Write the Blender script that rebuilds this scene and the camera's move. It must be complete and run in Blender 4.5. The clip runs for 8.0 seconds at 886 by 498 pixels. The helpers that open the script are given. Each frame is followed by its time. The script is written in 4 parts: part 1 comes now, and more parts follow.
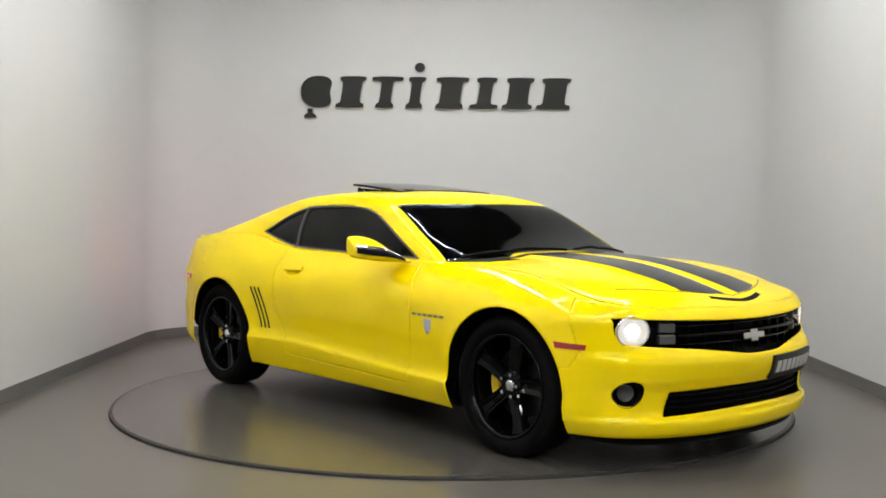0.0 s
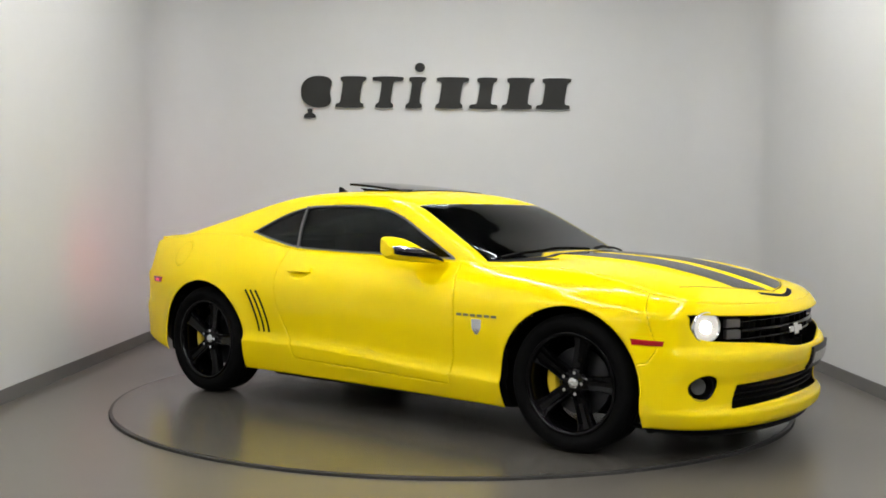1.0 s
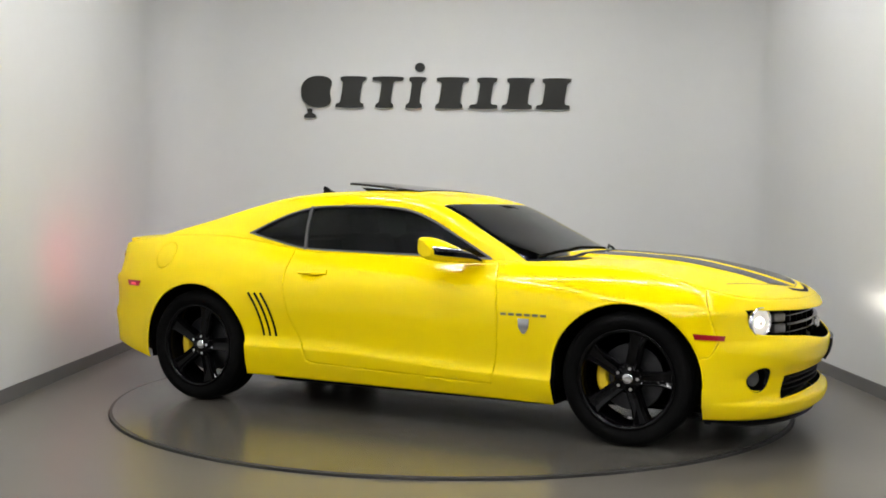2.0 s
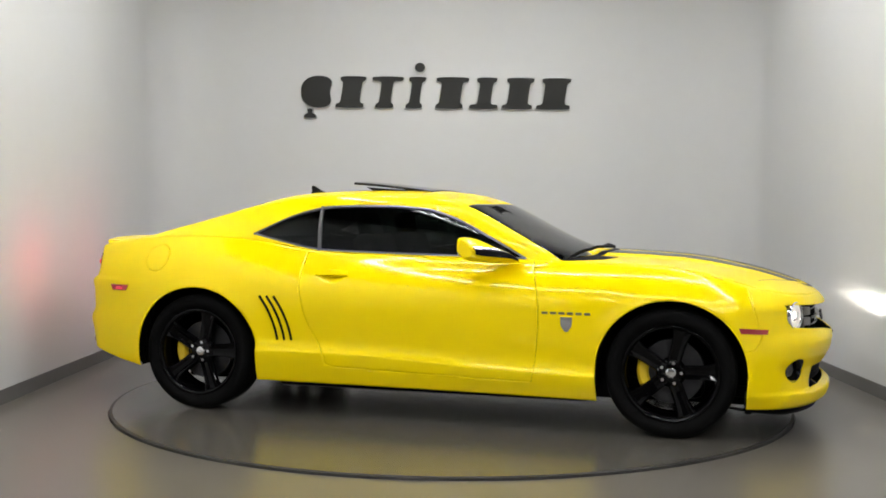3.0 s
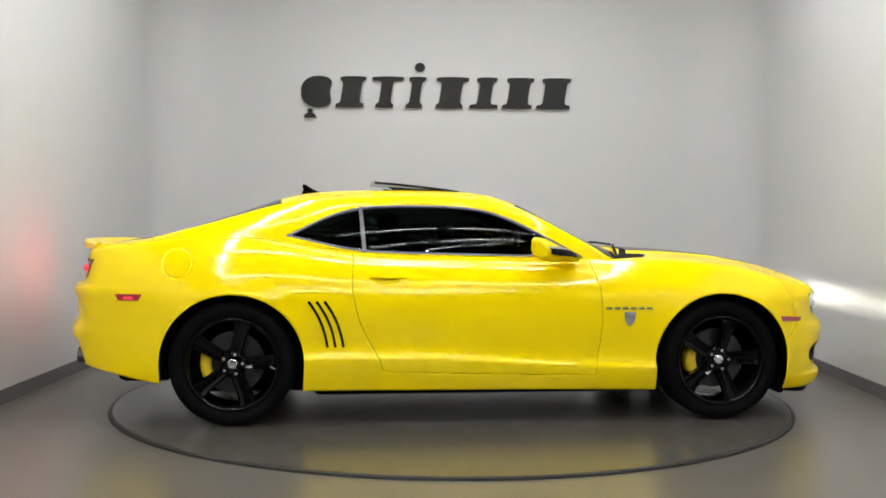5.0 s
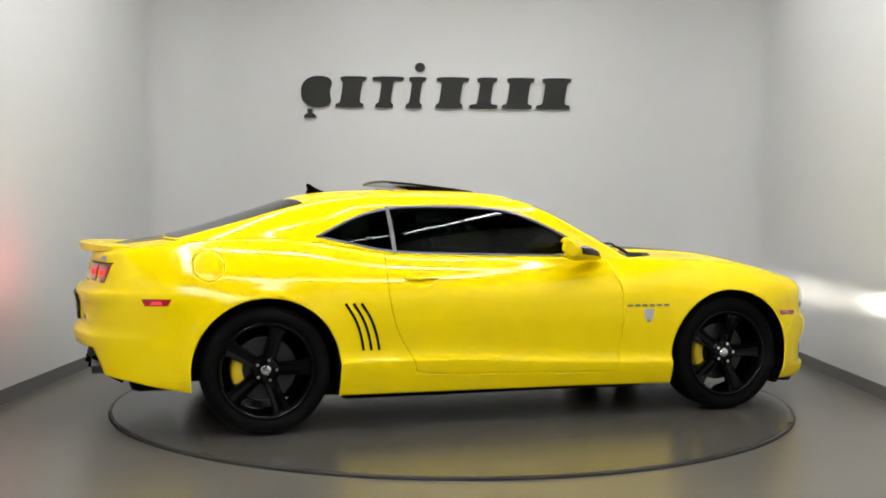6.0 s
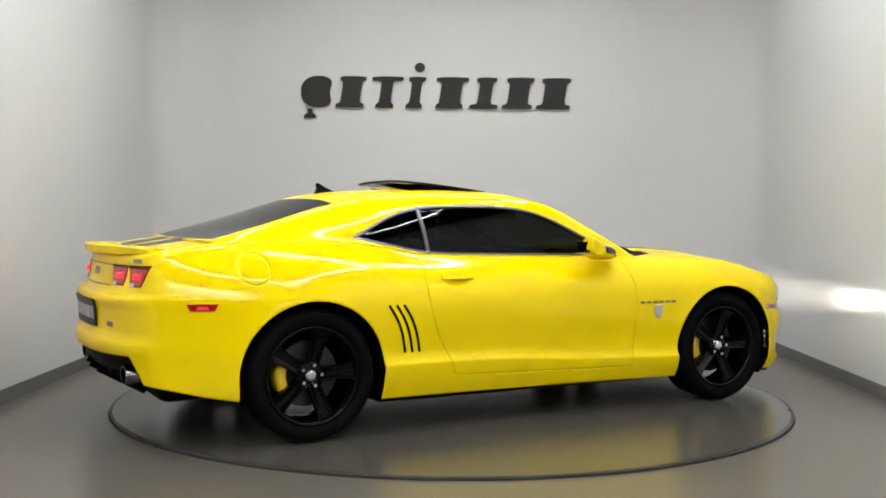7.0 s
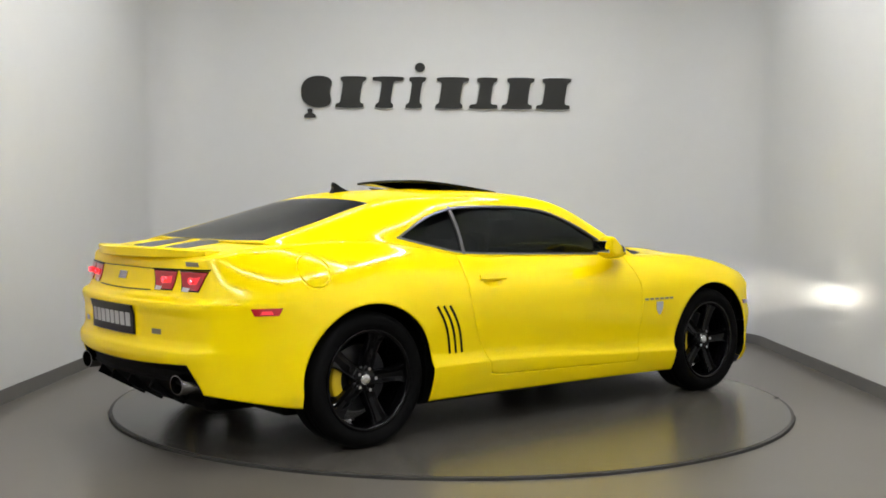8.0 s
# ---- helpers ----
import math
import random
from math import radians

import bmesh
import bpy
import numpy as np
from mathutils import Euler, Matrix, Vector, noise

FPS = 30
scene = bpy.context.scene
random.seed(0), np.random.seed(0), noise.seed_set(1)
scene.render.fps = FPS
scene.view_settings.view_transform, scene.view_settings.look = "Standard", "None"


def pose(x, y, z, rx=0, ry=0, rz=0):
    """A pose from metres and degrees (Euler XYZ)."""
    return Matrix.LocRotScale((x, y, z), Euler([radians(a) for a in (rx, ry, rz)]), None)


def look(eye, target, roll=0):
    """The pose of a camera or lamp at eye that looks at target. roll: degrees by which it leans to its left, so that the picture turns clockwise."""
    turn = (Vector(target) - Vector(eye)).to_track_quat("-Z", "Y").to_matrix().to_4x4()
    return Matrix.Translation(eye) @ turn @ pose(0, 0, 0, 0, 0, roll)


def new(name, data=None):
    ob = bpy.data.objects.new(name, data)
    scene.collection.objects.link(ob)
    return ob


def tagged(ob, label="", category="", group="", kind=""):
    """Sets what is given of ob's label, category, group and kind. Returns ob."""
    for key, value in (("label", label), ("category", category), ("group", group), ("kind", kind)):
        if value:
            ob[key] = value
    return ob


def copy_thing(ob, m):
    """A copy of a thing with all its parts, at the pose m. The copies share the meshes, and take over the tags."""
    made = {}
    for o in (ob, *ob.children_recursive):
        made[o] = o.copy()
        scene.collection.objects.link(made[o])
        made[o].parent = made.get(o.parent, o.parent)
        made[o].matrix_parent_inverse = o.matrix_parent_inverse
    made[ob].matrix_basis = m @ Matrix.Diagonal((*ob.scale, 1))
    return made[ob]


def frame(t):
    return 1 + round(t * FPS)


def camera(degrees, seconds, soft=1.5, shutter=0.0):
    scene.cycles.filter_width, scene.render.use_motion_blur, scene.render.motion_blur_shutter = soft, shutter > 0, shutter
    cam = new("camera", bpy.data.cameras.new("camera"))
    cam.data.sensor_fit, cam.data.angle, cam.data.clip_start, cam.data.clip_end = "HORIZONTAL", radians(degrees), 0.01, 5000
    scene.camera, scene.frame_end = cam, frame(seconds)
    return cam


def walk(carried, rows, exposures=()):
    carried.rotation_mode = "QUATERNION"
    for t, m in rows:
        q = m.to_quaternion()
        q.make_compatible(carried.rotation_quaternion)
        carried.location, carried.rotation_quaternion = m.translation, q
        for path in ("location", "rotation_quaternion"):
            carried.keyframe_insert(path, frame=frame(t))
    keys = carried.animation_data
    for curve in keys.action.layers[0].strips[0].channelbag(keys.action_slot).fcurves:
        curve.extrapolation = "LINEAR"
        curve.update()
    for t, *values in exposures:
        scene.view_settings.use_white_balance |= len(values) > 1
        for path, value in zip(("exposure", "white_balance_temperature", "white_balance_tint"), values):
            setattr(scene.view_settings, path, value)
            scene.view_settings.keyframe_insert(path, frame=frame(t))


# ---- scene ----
cam = camera(45.873, 8.0, soft=1.7)
EYE = (0.0, -6.9735, 1.2301)
AIM = (-0.0849, 3.0195, 0.8647)
walk(cam, [(0.0, look(EYE, AIM, 0.333)), (8.0, look(EYE, AIM, 0.333))])

from mathutils.bvhtree import BVHTree
from mathutils.geometry import tessellate_polygon
from mathutils.kdtree import KDTree

# ---- light and exposure ----
scene.view_settings.exposure = 0.06
world = bpy.data.worlds.new("world")
scene.world = world
world.use_nodes = True
world.node_tree.nodes["Background"].inputs[0].default_value = (0.5, 0.52, 0.55, 1)
world.node_tree.nodes["Background"].inputs[1].default_value = 0.02


# ---- materials ----
def mat(name, color, rough=0.5, metal=0.0, coat=0.0, emit=0.0, emit_color=None, noise_scale=0.0, noise_amt=0.0,
        bump=0.0, bump_scale=200.0, rough_var=0.0, spec=0.5, coat_rough=0.03):
    m = bpy.data.materials.new(name)
    m.use_nodes = True
    nt = m.node_tree
    b = nt.nodes["Principled BSDF"]
    b.inputs["Base Color"].default_value = (*color, 1)
    b.inputs["Roughness"].default_value = rough
    b.inputs["Metallic"].default_value = metal
    b.inputs["Coat Weight"].default_value = coat
    b.inputs["Coat Roughness"].default_value = coat_rough
    b.inputs["Specular IOR Level"].default_value = spec
    if emit:
        b.inputs["Emission Color"].default_value = (*(emit_color or color), 1)
        b.inputs["Emission Strength"].default_value = emit
    if noise_amt or bump or rough_var:
        tc = nt.nodes.new("ShaderNodeTexCoord")
        if noise_amt or rough_var:
            n = nt.nodes.new("ShaderNodeTexNoise")
            n.inputs["Scale"].default_value = noise_scale
            n.inputs["Detail"].default_value = 6
            nt.links.new(tc.outputs["Object"], n.inputs["Vector"])
            n2 = nt.nodes.new("ShaderNodeTexNoise")
            n2.inputs["Scale"].default_value = noise_scale * 11
            n2.inputs["Detail"].default_value = 4
            nt.links.new(tc.outputs["Object"], n2.inputs["Vector"])
            mx = nt.nodes.new("ShaderNodeMath")
            mx.operation = "MULTIPLY_ADD"
            nt.links.new(n2.outputs["Fac"], mx.inputs[0])
            mx.inputs[1].default_value = 0.35
            nt.links.new(n.outputs["Fac"], mx.inputs[2])
            if noise_amt:
                r = nt.nodes.new("ShaderNodeMapRange")
                r.inputs["From Min"].default_value = 0.35
                r.inputs["From Max"].default_value = 1.0
                r.inputs["To Min"].default_value = 1 - noise_amt
                r.inputs["To Max"].default_value = 1 + noise_amt
                nt.links.new(mx.outputs[0], r.inputs["Value"])
                v = nt.nodes.new("ShaderNodeVectorMath")
                v.operation = "SCALE"
                v.inputs[0].default_value = color
                nt.links.new(r.outputs["Result"], v.inputs["Scale"])
                nt.links.new(v.outputs["Vector"], b.inputs["Base Color"])
            if rough_var:
                r = nt.nodes.new("ShaderNodeMapRange")
                r.inputs["From Min"].default_value = 0.35
                r.inputs["From Max"].default_value = 1.0
                r.inputs["To Min"].default_value = rough - rough_var
                r.inputs["To Max"].default_value = rough + rough_var
                nt.links.new(mx.outputs[0], r.inputs["Value"])
                nt.links.new(r.outputs["Result"], b.inputs["Roughness"])
        if bump:
            n3 = nt.nodes.new("ShaderNodeTexNoise")
            n3.inputs["Scale"].default_value = bump_scale
            n3.inputs["Detail"].default_value = 3
            nt.links.new(tc.outputs["Object"], n3.inputs["Vector"])
            bp = nt.nodes.new("ShaderNodeBump")
            bp.inputs["Strength"].default_value = bump
            bp.inputs["Distance"].default_value = 0.002
            nt.links.new(n3.outputs["Fac"], bp.inputs["Height"])
            nt.links.new(bp.outputs["Normal"], b.inputs["Normal"])
    return m


def glass_mat(name, tint, gloss_rough=0.0):
    m = bpy.data.materials.new(name)
    m.use_nodes = True
    nt = m.node_tree
    nt.nodes.remove(nt.nodes["Principled BSDF"])
    out = nt.nodes["Material Output"]
    tr = nt.nodes.new("ShaderNodeBsdfTransparent")
    tr.inputs[0].default_value = (*tint, 1)
    gl = nt.nodes.new("ShaderNodeBsdfGlossy")
    gl.inputs["Roughness"].default_value = gloss_rough
    fr = nt.nodes.new("ShaderNodeFresnel")
    fr.inputs["IOR"].default_value = 1.29
    mix = nt.nodes.new("ShaderNodeMixShader")
    nt.links.new(fr.outputs[0], mix.inputs[0])
    nt.links.new(tr.outputs[0], mix.inputs[1])
    nt.links.new(gl.outputs[0], mix.inputs[2])
    nt.links.new(mix.outputs[0], out.inputs[0])
    return m


WALL = mat("wall_paint", (0.605, 0.610, 0.612), 0.5, noise_scale=0.7, noise_amt=0.03, bump=0.12, bump_scale=240)
FLOOR = mat("floor_epoxy", (0.108, 0.098, 0.083), 0.29, noise_scale=0.5, noise_amt=0.06, spec=0.9)
# the floor's epoxy, with the shade under the car put into its colour
TABLE_SHADED = mat("turntable_epoxy_shaded", (0.072, 0.066, 0.056), 0.25, noise_scale=0.6, noise_amt=0.06, spec=0.9)
HALL = mat("hall_paint", (0.05, 0.05, 0.052), 0.7, noise_scale=0.8, noise_amt=0.1)
CEIL = mat("ceiling_paint", (0.03, 0.03, 0.031), 0.8, noise_scale=1.0, noise_amt=0.04)
BASE = mat("baseboard_grey", (0.115, 0.11, 0.105), 0.5, noise_scale=2.0, noise_amt=0.12)
HOUSING = mat("lamp_housing", (0.7, 0.7, 0.7), 0.5)
RIM_STEEL = mat("dark_steel_rim", (0.05, 0.048, 0.045), 0.45, 0.4, noise_scale=6, noise_amt=0.3)
TUBE = mat("led_tube", (1, 1, 1), 0.4, emit=63.0, emit_color=(0.985, 0.985, 0.985))
HALL_FILL_TUBE = mat("hall_fill_tube", (1, 1, 1), 0.4, emit=150.0, emit_color=(0.985, 0.985, 0.985))
PAINT = mat("yellow_paint", (0.95, 0.708, 0.001), 0.5, coat=0.65, noise_scale=3, noise_amt=0.012, spec=0.0, coat_rough=0.09)
BLACK = mat("black_plastic", (0.003, 0.003, 0.003), 0.55, noise_scale=8, noise_amt=0.2, spec=0.05)
GLOSS = mat("gloss_black", (0.0015, 0.0015, 0.0017), 0.05, spec=0.16)
STRIPE = mat("stripe_vinyl", (0.008, 0.008, 0.009), 0.22, coat=0.2)
RUBBER = mat("tyre_rubber", (0.004, 0.004, 0.004), 0.65, noise_scale=20, noise_amt=0.2, bump=0.2, bump_scale=300, spec=0.03)
CHROME = mat("chrome", (0.75, 0.75, 0.76), 0.12, 1.0)
TRIM = mat("window_trim", (0.13, 0.127, 0.125), 0.38, 0.8)
DISC = mat("brake_steel", (0.06, 0.06, 0.063), 0.4, 1.0, noise_scale=30, noise_amt=0.15)
CALIPER = mat("caliper_yellow", (0.75, 0.52, 0.01), 0.4, coat=0.3)
RED = mat("red_lens", (0.32, 0.008, 0.012), 0.15, coat=0.8)
RED_LIT = mat("red_lens_lit", (0.20, 0.004, 0.008), 0.15, coat=0.5, emit=0.12, emit_color=(1.0, 0.015, 0.03), noise_scale=14, noise_amt=0.5)
RED_BULB = mat("red_bulb_lit", (1, 0.1, 0.1), 0.3, emit=640.0, emit_color=(1.0, 0.05, 0.06))
LAMP = mat("headlamp_lit", (1, 1, 1), 0.2, emit=4300.0, emit_color=(1.0, 0.93, 0.78))
GLOW = mat("lamp_glow", (0.62, 0.61, 0.58), 0.3, emit=0.35, emit_color=(1.0, 0.92, 0.78))
GLOW_RED = mat("red_lamp_glow", (0.6, 0.03, 0.04), 0.3, emit=0.45, emit_color=(1.0, 0.06, 0.08))
BEAM_BLADE = mat("beam_blade_grey", (0.12, 0.118, 0.11), 0.5)
EXHAUST = mat("exhaust_steel", (0.17, 0.165, 0.16), 0.22, 1.0, noise_scale=12, noise_amt=0.2)
BADGE = mat("badge_grey", (0.24, 0.22, 0.17), 0.3, 0.9)
# pale colour stands in for the shine of a chrome edge
SIGN_EDGE = mat("sign_edge_bright", (0.62, 0.62, 0.61), 0.3, 0.35)
EMBLEM = mat("emblem_silver", (0.42, 0.42, 0.42), 0.25, 1.0)
GLASS = glass_mat("tinted_glass", (0.26, 0.30, 0.285))
WINDSHIELD = glass_mat("windshield_glass", (0.58, 0.63, 0.61), 0.05)
CLEAR = glass_mat("clear_lens", (0.85, 0.86, 0.86))
FABRIC = mat("seat_fabric", (0.014, 0.014, 0.015), 0.8, noise_scale=20, noise_amt=0.2)
SIGN = mat("sign_charcoal", (0.017, 0.017, 0.015), 0.5, noise_scale=5, noise_amt=0.1, spec=0.25)
PLATE_BLACK = mat("plate_black", (0.011, 0.010, 0.009), 0.4, spec=0.2)
PLATE_BAR = mat("plate_bar_grey", (0.45, 0.45, 0.43), 0.5)


# ---- helpers for shapes ----
def mesh_of(name, V, F, material, smooth=True):
    me = bpy.data.meshes.new(name)
    F = [tuple(int(i) for i in f) for f in F]
    me.from_pydata([tuple(map(float, v)) for v in V], [], F)
    me.materials.append(material)
    if smooth:
        me.polygons.foreach_set("use_smooth", [True] * len(me.polygons))
    me.update()
    return me


def part_vf(name, V, F, material, parent=None, label="", smooth=True, solid=0.0):
    ob = new(name, mesh_of(name, V, F, material, smooth))
    if solid:
        md = ob.modifiers.new("thickness", "SOLIDIFY")
        md.thickness, md.offset = solid, -1
        if material == PAINT:
            ob.data.materials.append(BLACK)
            md.material_offset = 1
    if parent:
        ob.parent = parent
    if label:
        ob["label"] = label
    return ob


def part(name, bm, material, parent=None, label="", smooth=False):
    me = bpy.data.meshes.new(name)
    bm.to_mesh(me)
    bm.free()
    me.materials.append(material)
    if smooth:
        me.polygons.foreach_set("use_smooth", [True] * len(me.polygons))
    ob = new(name, me)
    if parent:
        ob.parent = parent
    if label:
        ob["label"] = label
    return ob


def crv(xs, ys):
    """A smooth curve through the given knots (Hermite with limited slopes)."""
    xs, ys = np.array(xs, float), np.array(ys, float)
    h = np.diff(xs)
    d = np.diff(ys) / h
    m = np.zeros_like(ys)
    m[0], m[-1] = d[0], d[-1]
    for i in range(1, len(xs) - 1):
        if d[i - 1] * d[i] > 0:
            w1, w2 = 2 * h[i] + h[i - 1], h[i] + 2 * h[i - 1]
            m[i] = (w1 + w2) / (w1 / d[i - 1] + w2 / d[i])

    def f(x):
        x = np.clip(x, xs[0], xs[-1])
        i = np.clip(np.searchsorted(xs, x) - 1, 0, len(xs) - 2)
        t = (x - xs[i]) / h[i]
        return ((1 + 2 * t) * (1 - t) ** 2 * ys[i] + t * (1 - t) ** 2 * h[i] * m[i]
                + t * t * (3 - 2 * t) * ys[i + 1] + t * t * (t - 1) * h[i] * m[i + 1])
    return f


def soft(f, a, b, sigma):
    """The same curve with its kinks smoothed over a length sigma."""
    x = np.linspace(a - 4 * sigma, b + 4 * sigma, 3000)
    y = np.asarray(f(np.clip(x, a, b)), float)
    step = x[1] - x[0]
    y = y + np.where(x < a, (x - a) * (f(np.array([a + 0.01]))[0] - f(np.array([a]))[0]) / 0.01, 0) + np.where(x > b, (x - b) * (f(np.array([b]))[0] - f(np.array([b - 0.01]))[0]) / 0.01, 0)
    k = np.exp(-0.5 * (np.arange(-int(4 * sigma / step), int(4 * sigma / step) + 1) * step / sigma) ** 2)
    k /= k.sum()
    m = len(k) // 2
    s = np.convolve(y, k, "same")
    s[:m], s[-m:] = y[:m], y[-m:]
    return lambda v: np.interp(v, x, s)


def spline2(pts, n, closed=False):
    """Points along a Catmull-Rom curve through pts, evenly spaced."""
    P = np.array(pts, float)
    if closed:
        Q = np.vstack([P[-1], P, P[0], P[1]])
    else:
        Q = np.vstack([2 * P[0] - P[1], P, 2 * P[-1] - P[-2]])
    out = []
    for i in range(1, len(Q) - 2):
        for t in np.linspace(0, 1, 40, endpoint=False):
            a, b, c, d = Q[i - 1:i + 3]
            out.append(0.5 * (2 * b + (c - a) * t + (2 * a - 5 * b + 4 * c - d) * t * t + (3 * b - a - 3 * c + d) * t ** 3))
    out.append(P[0] if closed else P[-1])
    out = np.array(out)
    s = np.r_[0, np.cumsum(np.linalg.norm(np.diff(out, axis=0), axis=1))]
    u = np.linspace(0, s[-1], n)
    return np.stack([np.interp(u, s, out[:, k]) for k in range(out.shape[1])], -1)


def grid_faces(nu, nv, flip=False):
    i, j = np.meshgrid(np.arange(nu - 1), np.arange(nv - 1), indexing="ij")
    a = (i * nv + j).ravel()
    F = np.stack([a, a + nv, a + nv + 1, a + 1], -1)
    return F[:, ::-1] if flip else F


def inside(P, poly):
    x, y = P[:, 0], P[:, 1]
    r = np.zeros(len(P), bool)
    for (x0, y0), (x1, y1) in zip(poly, np.roll(poly, -1, 0)):
        c = (y0 > y) != (y1 > y)
        if c.any():
            r ^= c & (x < (x1 - x0) * (y - y0) / (y1 - y0 + 1e-12) + x0)
    return r


def snap(P, poly):
    A, B = poly, np.roll(poly, -1, 0)
    d = B - A
    t = np.clip(((P[:, None] - A) * d).sum(-1) / ((d * d).sum(-1) + 1e-12), 0, 1)
    Q = A + t[..., None] * d
    k = ((P[:, None] - Q) ** 2).sum(-1).argmin(1)
    return Q[np.arange(len(P)), k]


def split(V, F, poly, axes, mask=None, gap=0.004):
    """Cut a fine mesh along a closed outline: the faces outside and inside, each with its edge on the outline."""
    poly = np.array(poly, float)
    c = V[F].mean(1)
    ins = inside(c[:, axes], poly)
    if mask is not None:
        ins &= mask(c)
    rim = np.intersect1d(np.unique(F[ins]), np.unique(F[~ins]))
    Vo, Vi = V.copy(), V.copy()
    if len(rim):
        q = snap(V[rim][:, axes], poly)
        cen = poly.mean(0)
        inw = cen - q
        inw /= np.linalg.norm(inw, axis=1)[:, None] + 1e-9
        for k, ax in enumerate(axes):
            Vo[rim, ax] = q[:, k] - inw[:, k] * gap / 2
            Vi[rim, ax] = q[:, k] + inw[:, k] * gap / 2
    return (Vo, F[~ins]), tidy(Vi, F[ins])


def tidy(V, F):
    used = np.unique(F)
    m = -np.ones(len(V), int)
    m[used] = np.arange(len(used))
    return V[used], m[F]


def mirrored(V, F):
    """The right half and its mirror image, joined along the middle."""
    V, F = tidy(V, F)
    n = len(V)
    W = V * [1, -1, 1]
    idx = np.arange(n) + n
    mid = np.abs(V[:, 1]) < 1e-5
    idx[mid] = np.arange(n)[mid]
    return tidy(np.vstack([V, W]), np.vstack([F, idx[F][:, ::-1]]))


def flipped(V, F):
    return V * [1, -1, 1], F[:, ::-1]


def box(bm, cx, cy, cz, sx, sy, sz, bev=0.0, m=None):
    r = bmesh.ops.create_cube(bm, size=1.0, matrix=(m or Matrix()) @ Matrix.Translation((cx, cy, cz)) @ Matrix.Diagonal((sx, sy, sz, 1)))
    if bev:
        ed = list({e for v in r["verts"] for e in v.link_edges})
        bmesh.ops.bevel(bm, geom=ed, offset=bev, segments=2, affect="EDGES", profile=0.5)


def lathe(profile, n, axis="y"):
    """A closed ring swept round the y axis from (radius, offset) pairs."""
    p = np.array(profile, float)
    a = np.linspace(0, 2 * np.pi, n, endpoint=False)
    V = np.stack([np.outer(np.cos(a), p[:, 0]), np.broadcast_to(p[:, 1], (n, len(p))), np.outer(np.sin(a), p[:, 0])], -1).reshape(-1, 3)
    k = len(p)
    F = [((i * k + j), (i * k + j + 1), ((i + 1) % n * k + j + 1), ((i + 1) % n * k + j)) for i in range(n) for j in range(k - 1)]
    return V, F


# ---- the room ----
def room():
    xl, xr, yb, yf, rad, h = -2.86, 2.90, 3.37, -7.8, 0.62, 4.05
    pts = [(xl, yf), (xl, yb - rad)]
    for i in range(1, 17):
        a = math.pi - i / 16 * math.pi / 2
        pts.append((xl + rad + rad * math.cos(a), yb - rad + rad * math.sin(a)))
    pts.append((xr - rad, yb))
    for i in range(1, 17):
        a = math.pi / 2 - i / 16 * math.pi / 2
        pts.append((xr - rad + rad * math.cos(a), yb - rad + rad * math.sin(a)))
    pts.append((xr, yf))

    def offset(d):
        P = np.array(pts)
        t = np.gradient(P, axis=0)
        t /= np.linalg.norm(t, axis=1)[:, None]
        return P + np.stack([-t[:, 1], t[:, 0]], -1) * d

    def shell(name, inner, outer, z0, z1, material, label, category):
        A, B = offset(-inner), offset(-outer)
        n = len(A)
        V = np.vstack([np.c_[A, np.full(n, z0)], np.c_[A, np.full(n, z1)], np.c_[B, np.full(n, z1)], np.c_[B, np.full(n, z0)]])
        F = [(k * n + i, k * n + i + 1, (k + 1) % 4 * n + i + 1, (k + 1) % 4 * n + i) for k in range(4) for i in range(n - 1)]
        ob = part_vf(name, V, F, material)
        ob.data.set_sharp_from_angle(angle=radians(30))
        return tagged(ob, label, category, kind="structure")

    shell("wall_back", 0.0, -0.15, -0.016, h, WALL, "pale grey painted showroom wall with rounded corners", "wall")
    shell("baseboard", 0.014, 0.002, -0.016, 0.076, BASE, "dark grey baseboard along the painted wall", "baseboard")
    bm = bmesh.new()
    for cx, cy, sx, sy in ((0, -14.1, 11.4, 0.2), (-5.6, -11.0, 0.2, 6.3), (5.6, -11.0, 0.2, 6.3), (-4.3, -7.9, 2.5, 0.2), (4.3, -7.9, 2.5, 0.2)):
        box(bm, cx, cy, h / 2, sx, sy, h)
    tagged(part("wall_front", bm, HALL), "dark painted wall closing the hall", "wall", kind="structure")
    bm = bmesh.new()
    box(bm, 0, -11.15, h + 0.06, 11.4, 6.1, 0.12)
    tagged(part("ceiling_hall", bm, HALL), "dark painted ceiling of the hall", "ceiling", kind="structure")
    bm = bmesh.new()
    box(bm, 0, (yb + yf) / 2, h + 0.06, 6.3, yb - yf + 0.6, 0.12)
    tagged(part("ceiling", bm, CEIL), "black painted flat ceiling over the turntable", "ceiling", kind="structure")
    # floor sheet with a round opening for the turntable
    R1, DROP = 2.188, -0.016
    n = 128
    V, F = [], []
    for i in range(n):
        a = 2 * math.pi * i / n
        c, s = math.cos(a), math.sin(a)
        k = min(5.6 / max(abs(c), 1e-6), (3.6 if s > 0 else 14.2) / max(abs(s), 1e-6))
        V += [(R1 * c, R1 * s, DROP), (k * c, k * s, DROP), (R1 * c, R1 * s, -0.1)]
    for i in range(n):
        j = (i + 1) % n
        F += [(3 * i, 3 * i + 1, 3 * j + 1, 3 * j), (3 * i + 2, 3 * i, 3 * j, 3 * j + 2)]
    tagged(part_vf("floor", V, F, FLOOR, smooth=False), "smooth grey epoxy showroom floor, softly glossy", "floor", kind="structure")
    # black slab stands in for the dark in the turntable's edge gap
    bm = bmesh.new()
    box(bm, 0, -5, -0.16, 12, 20, 0.1)
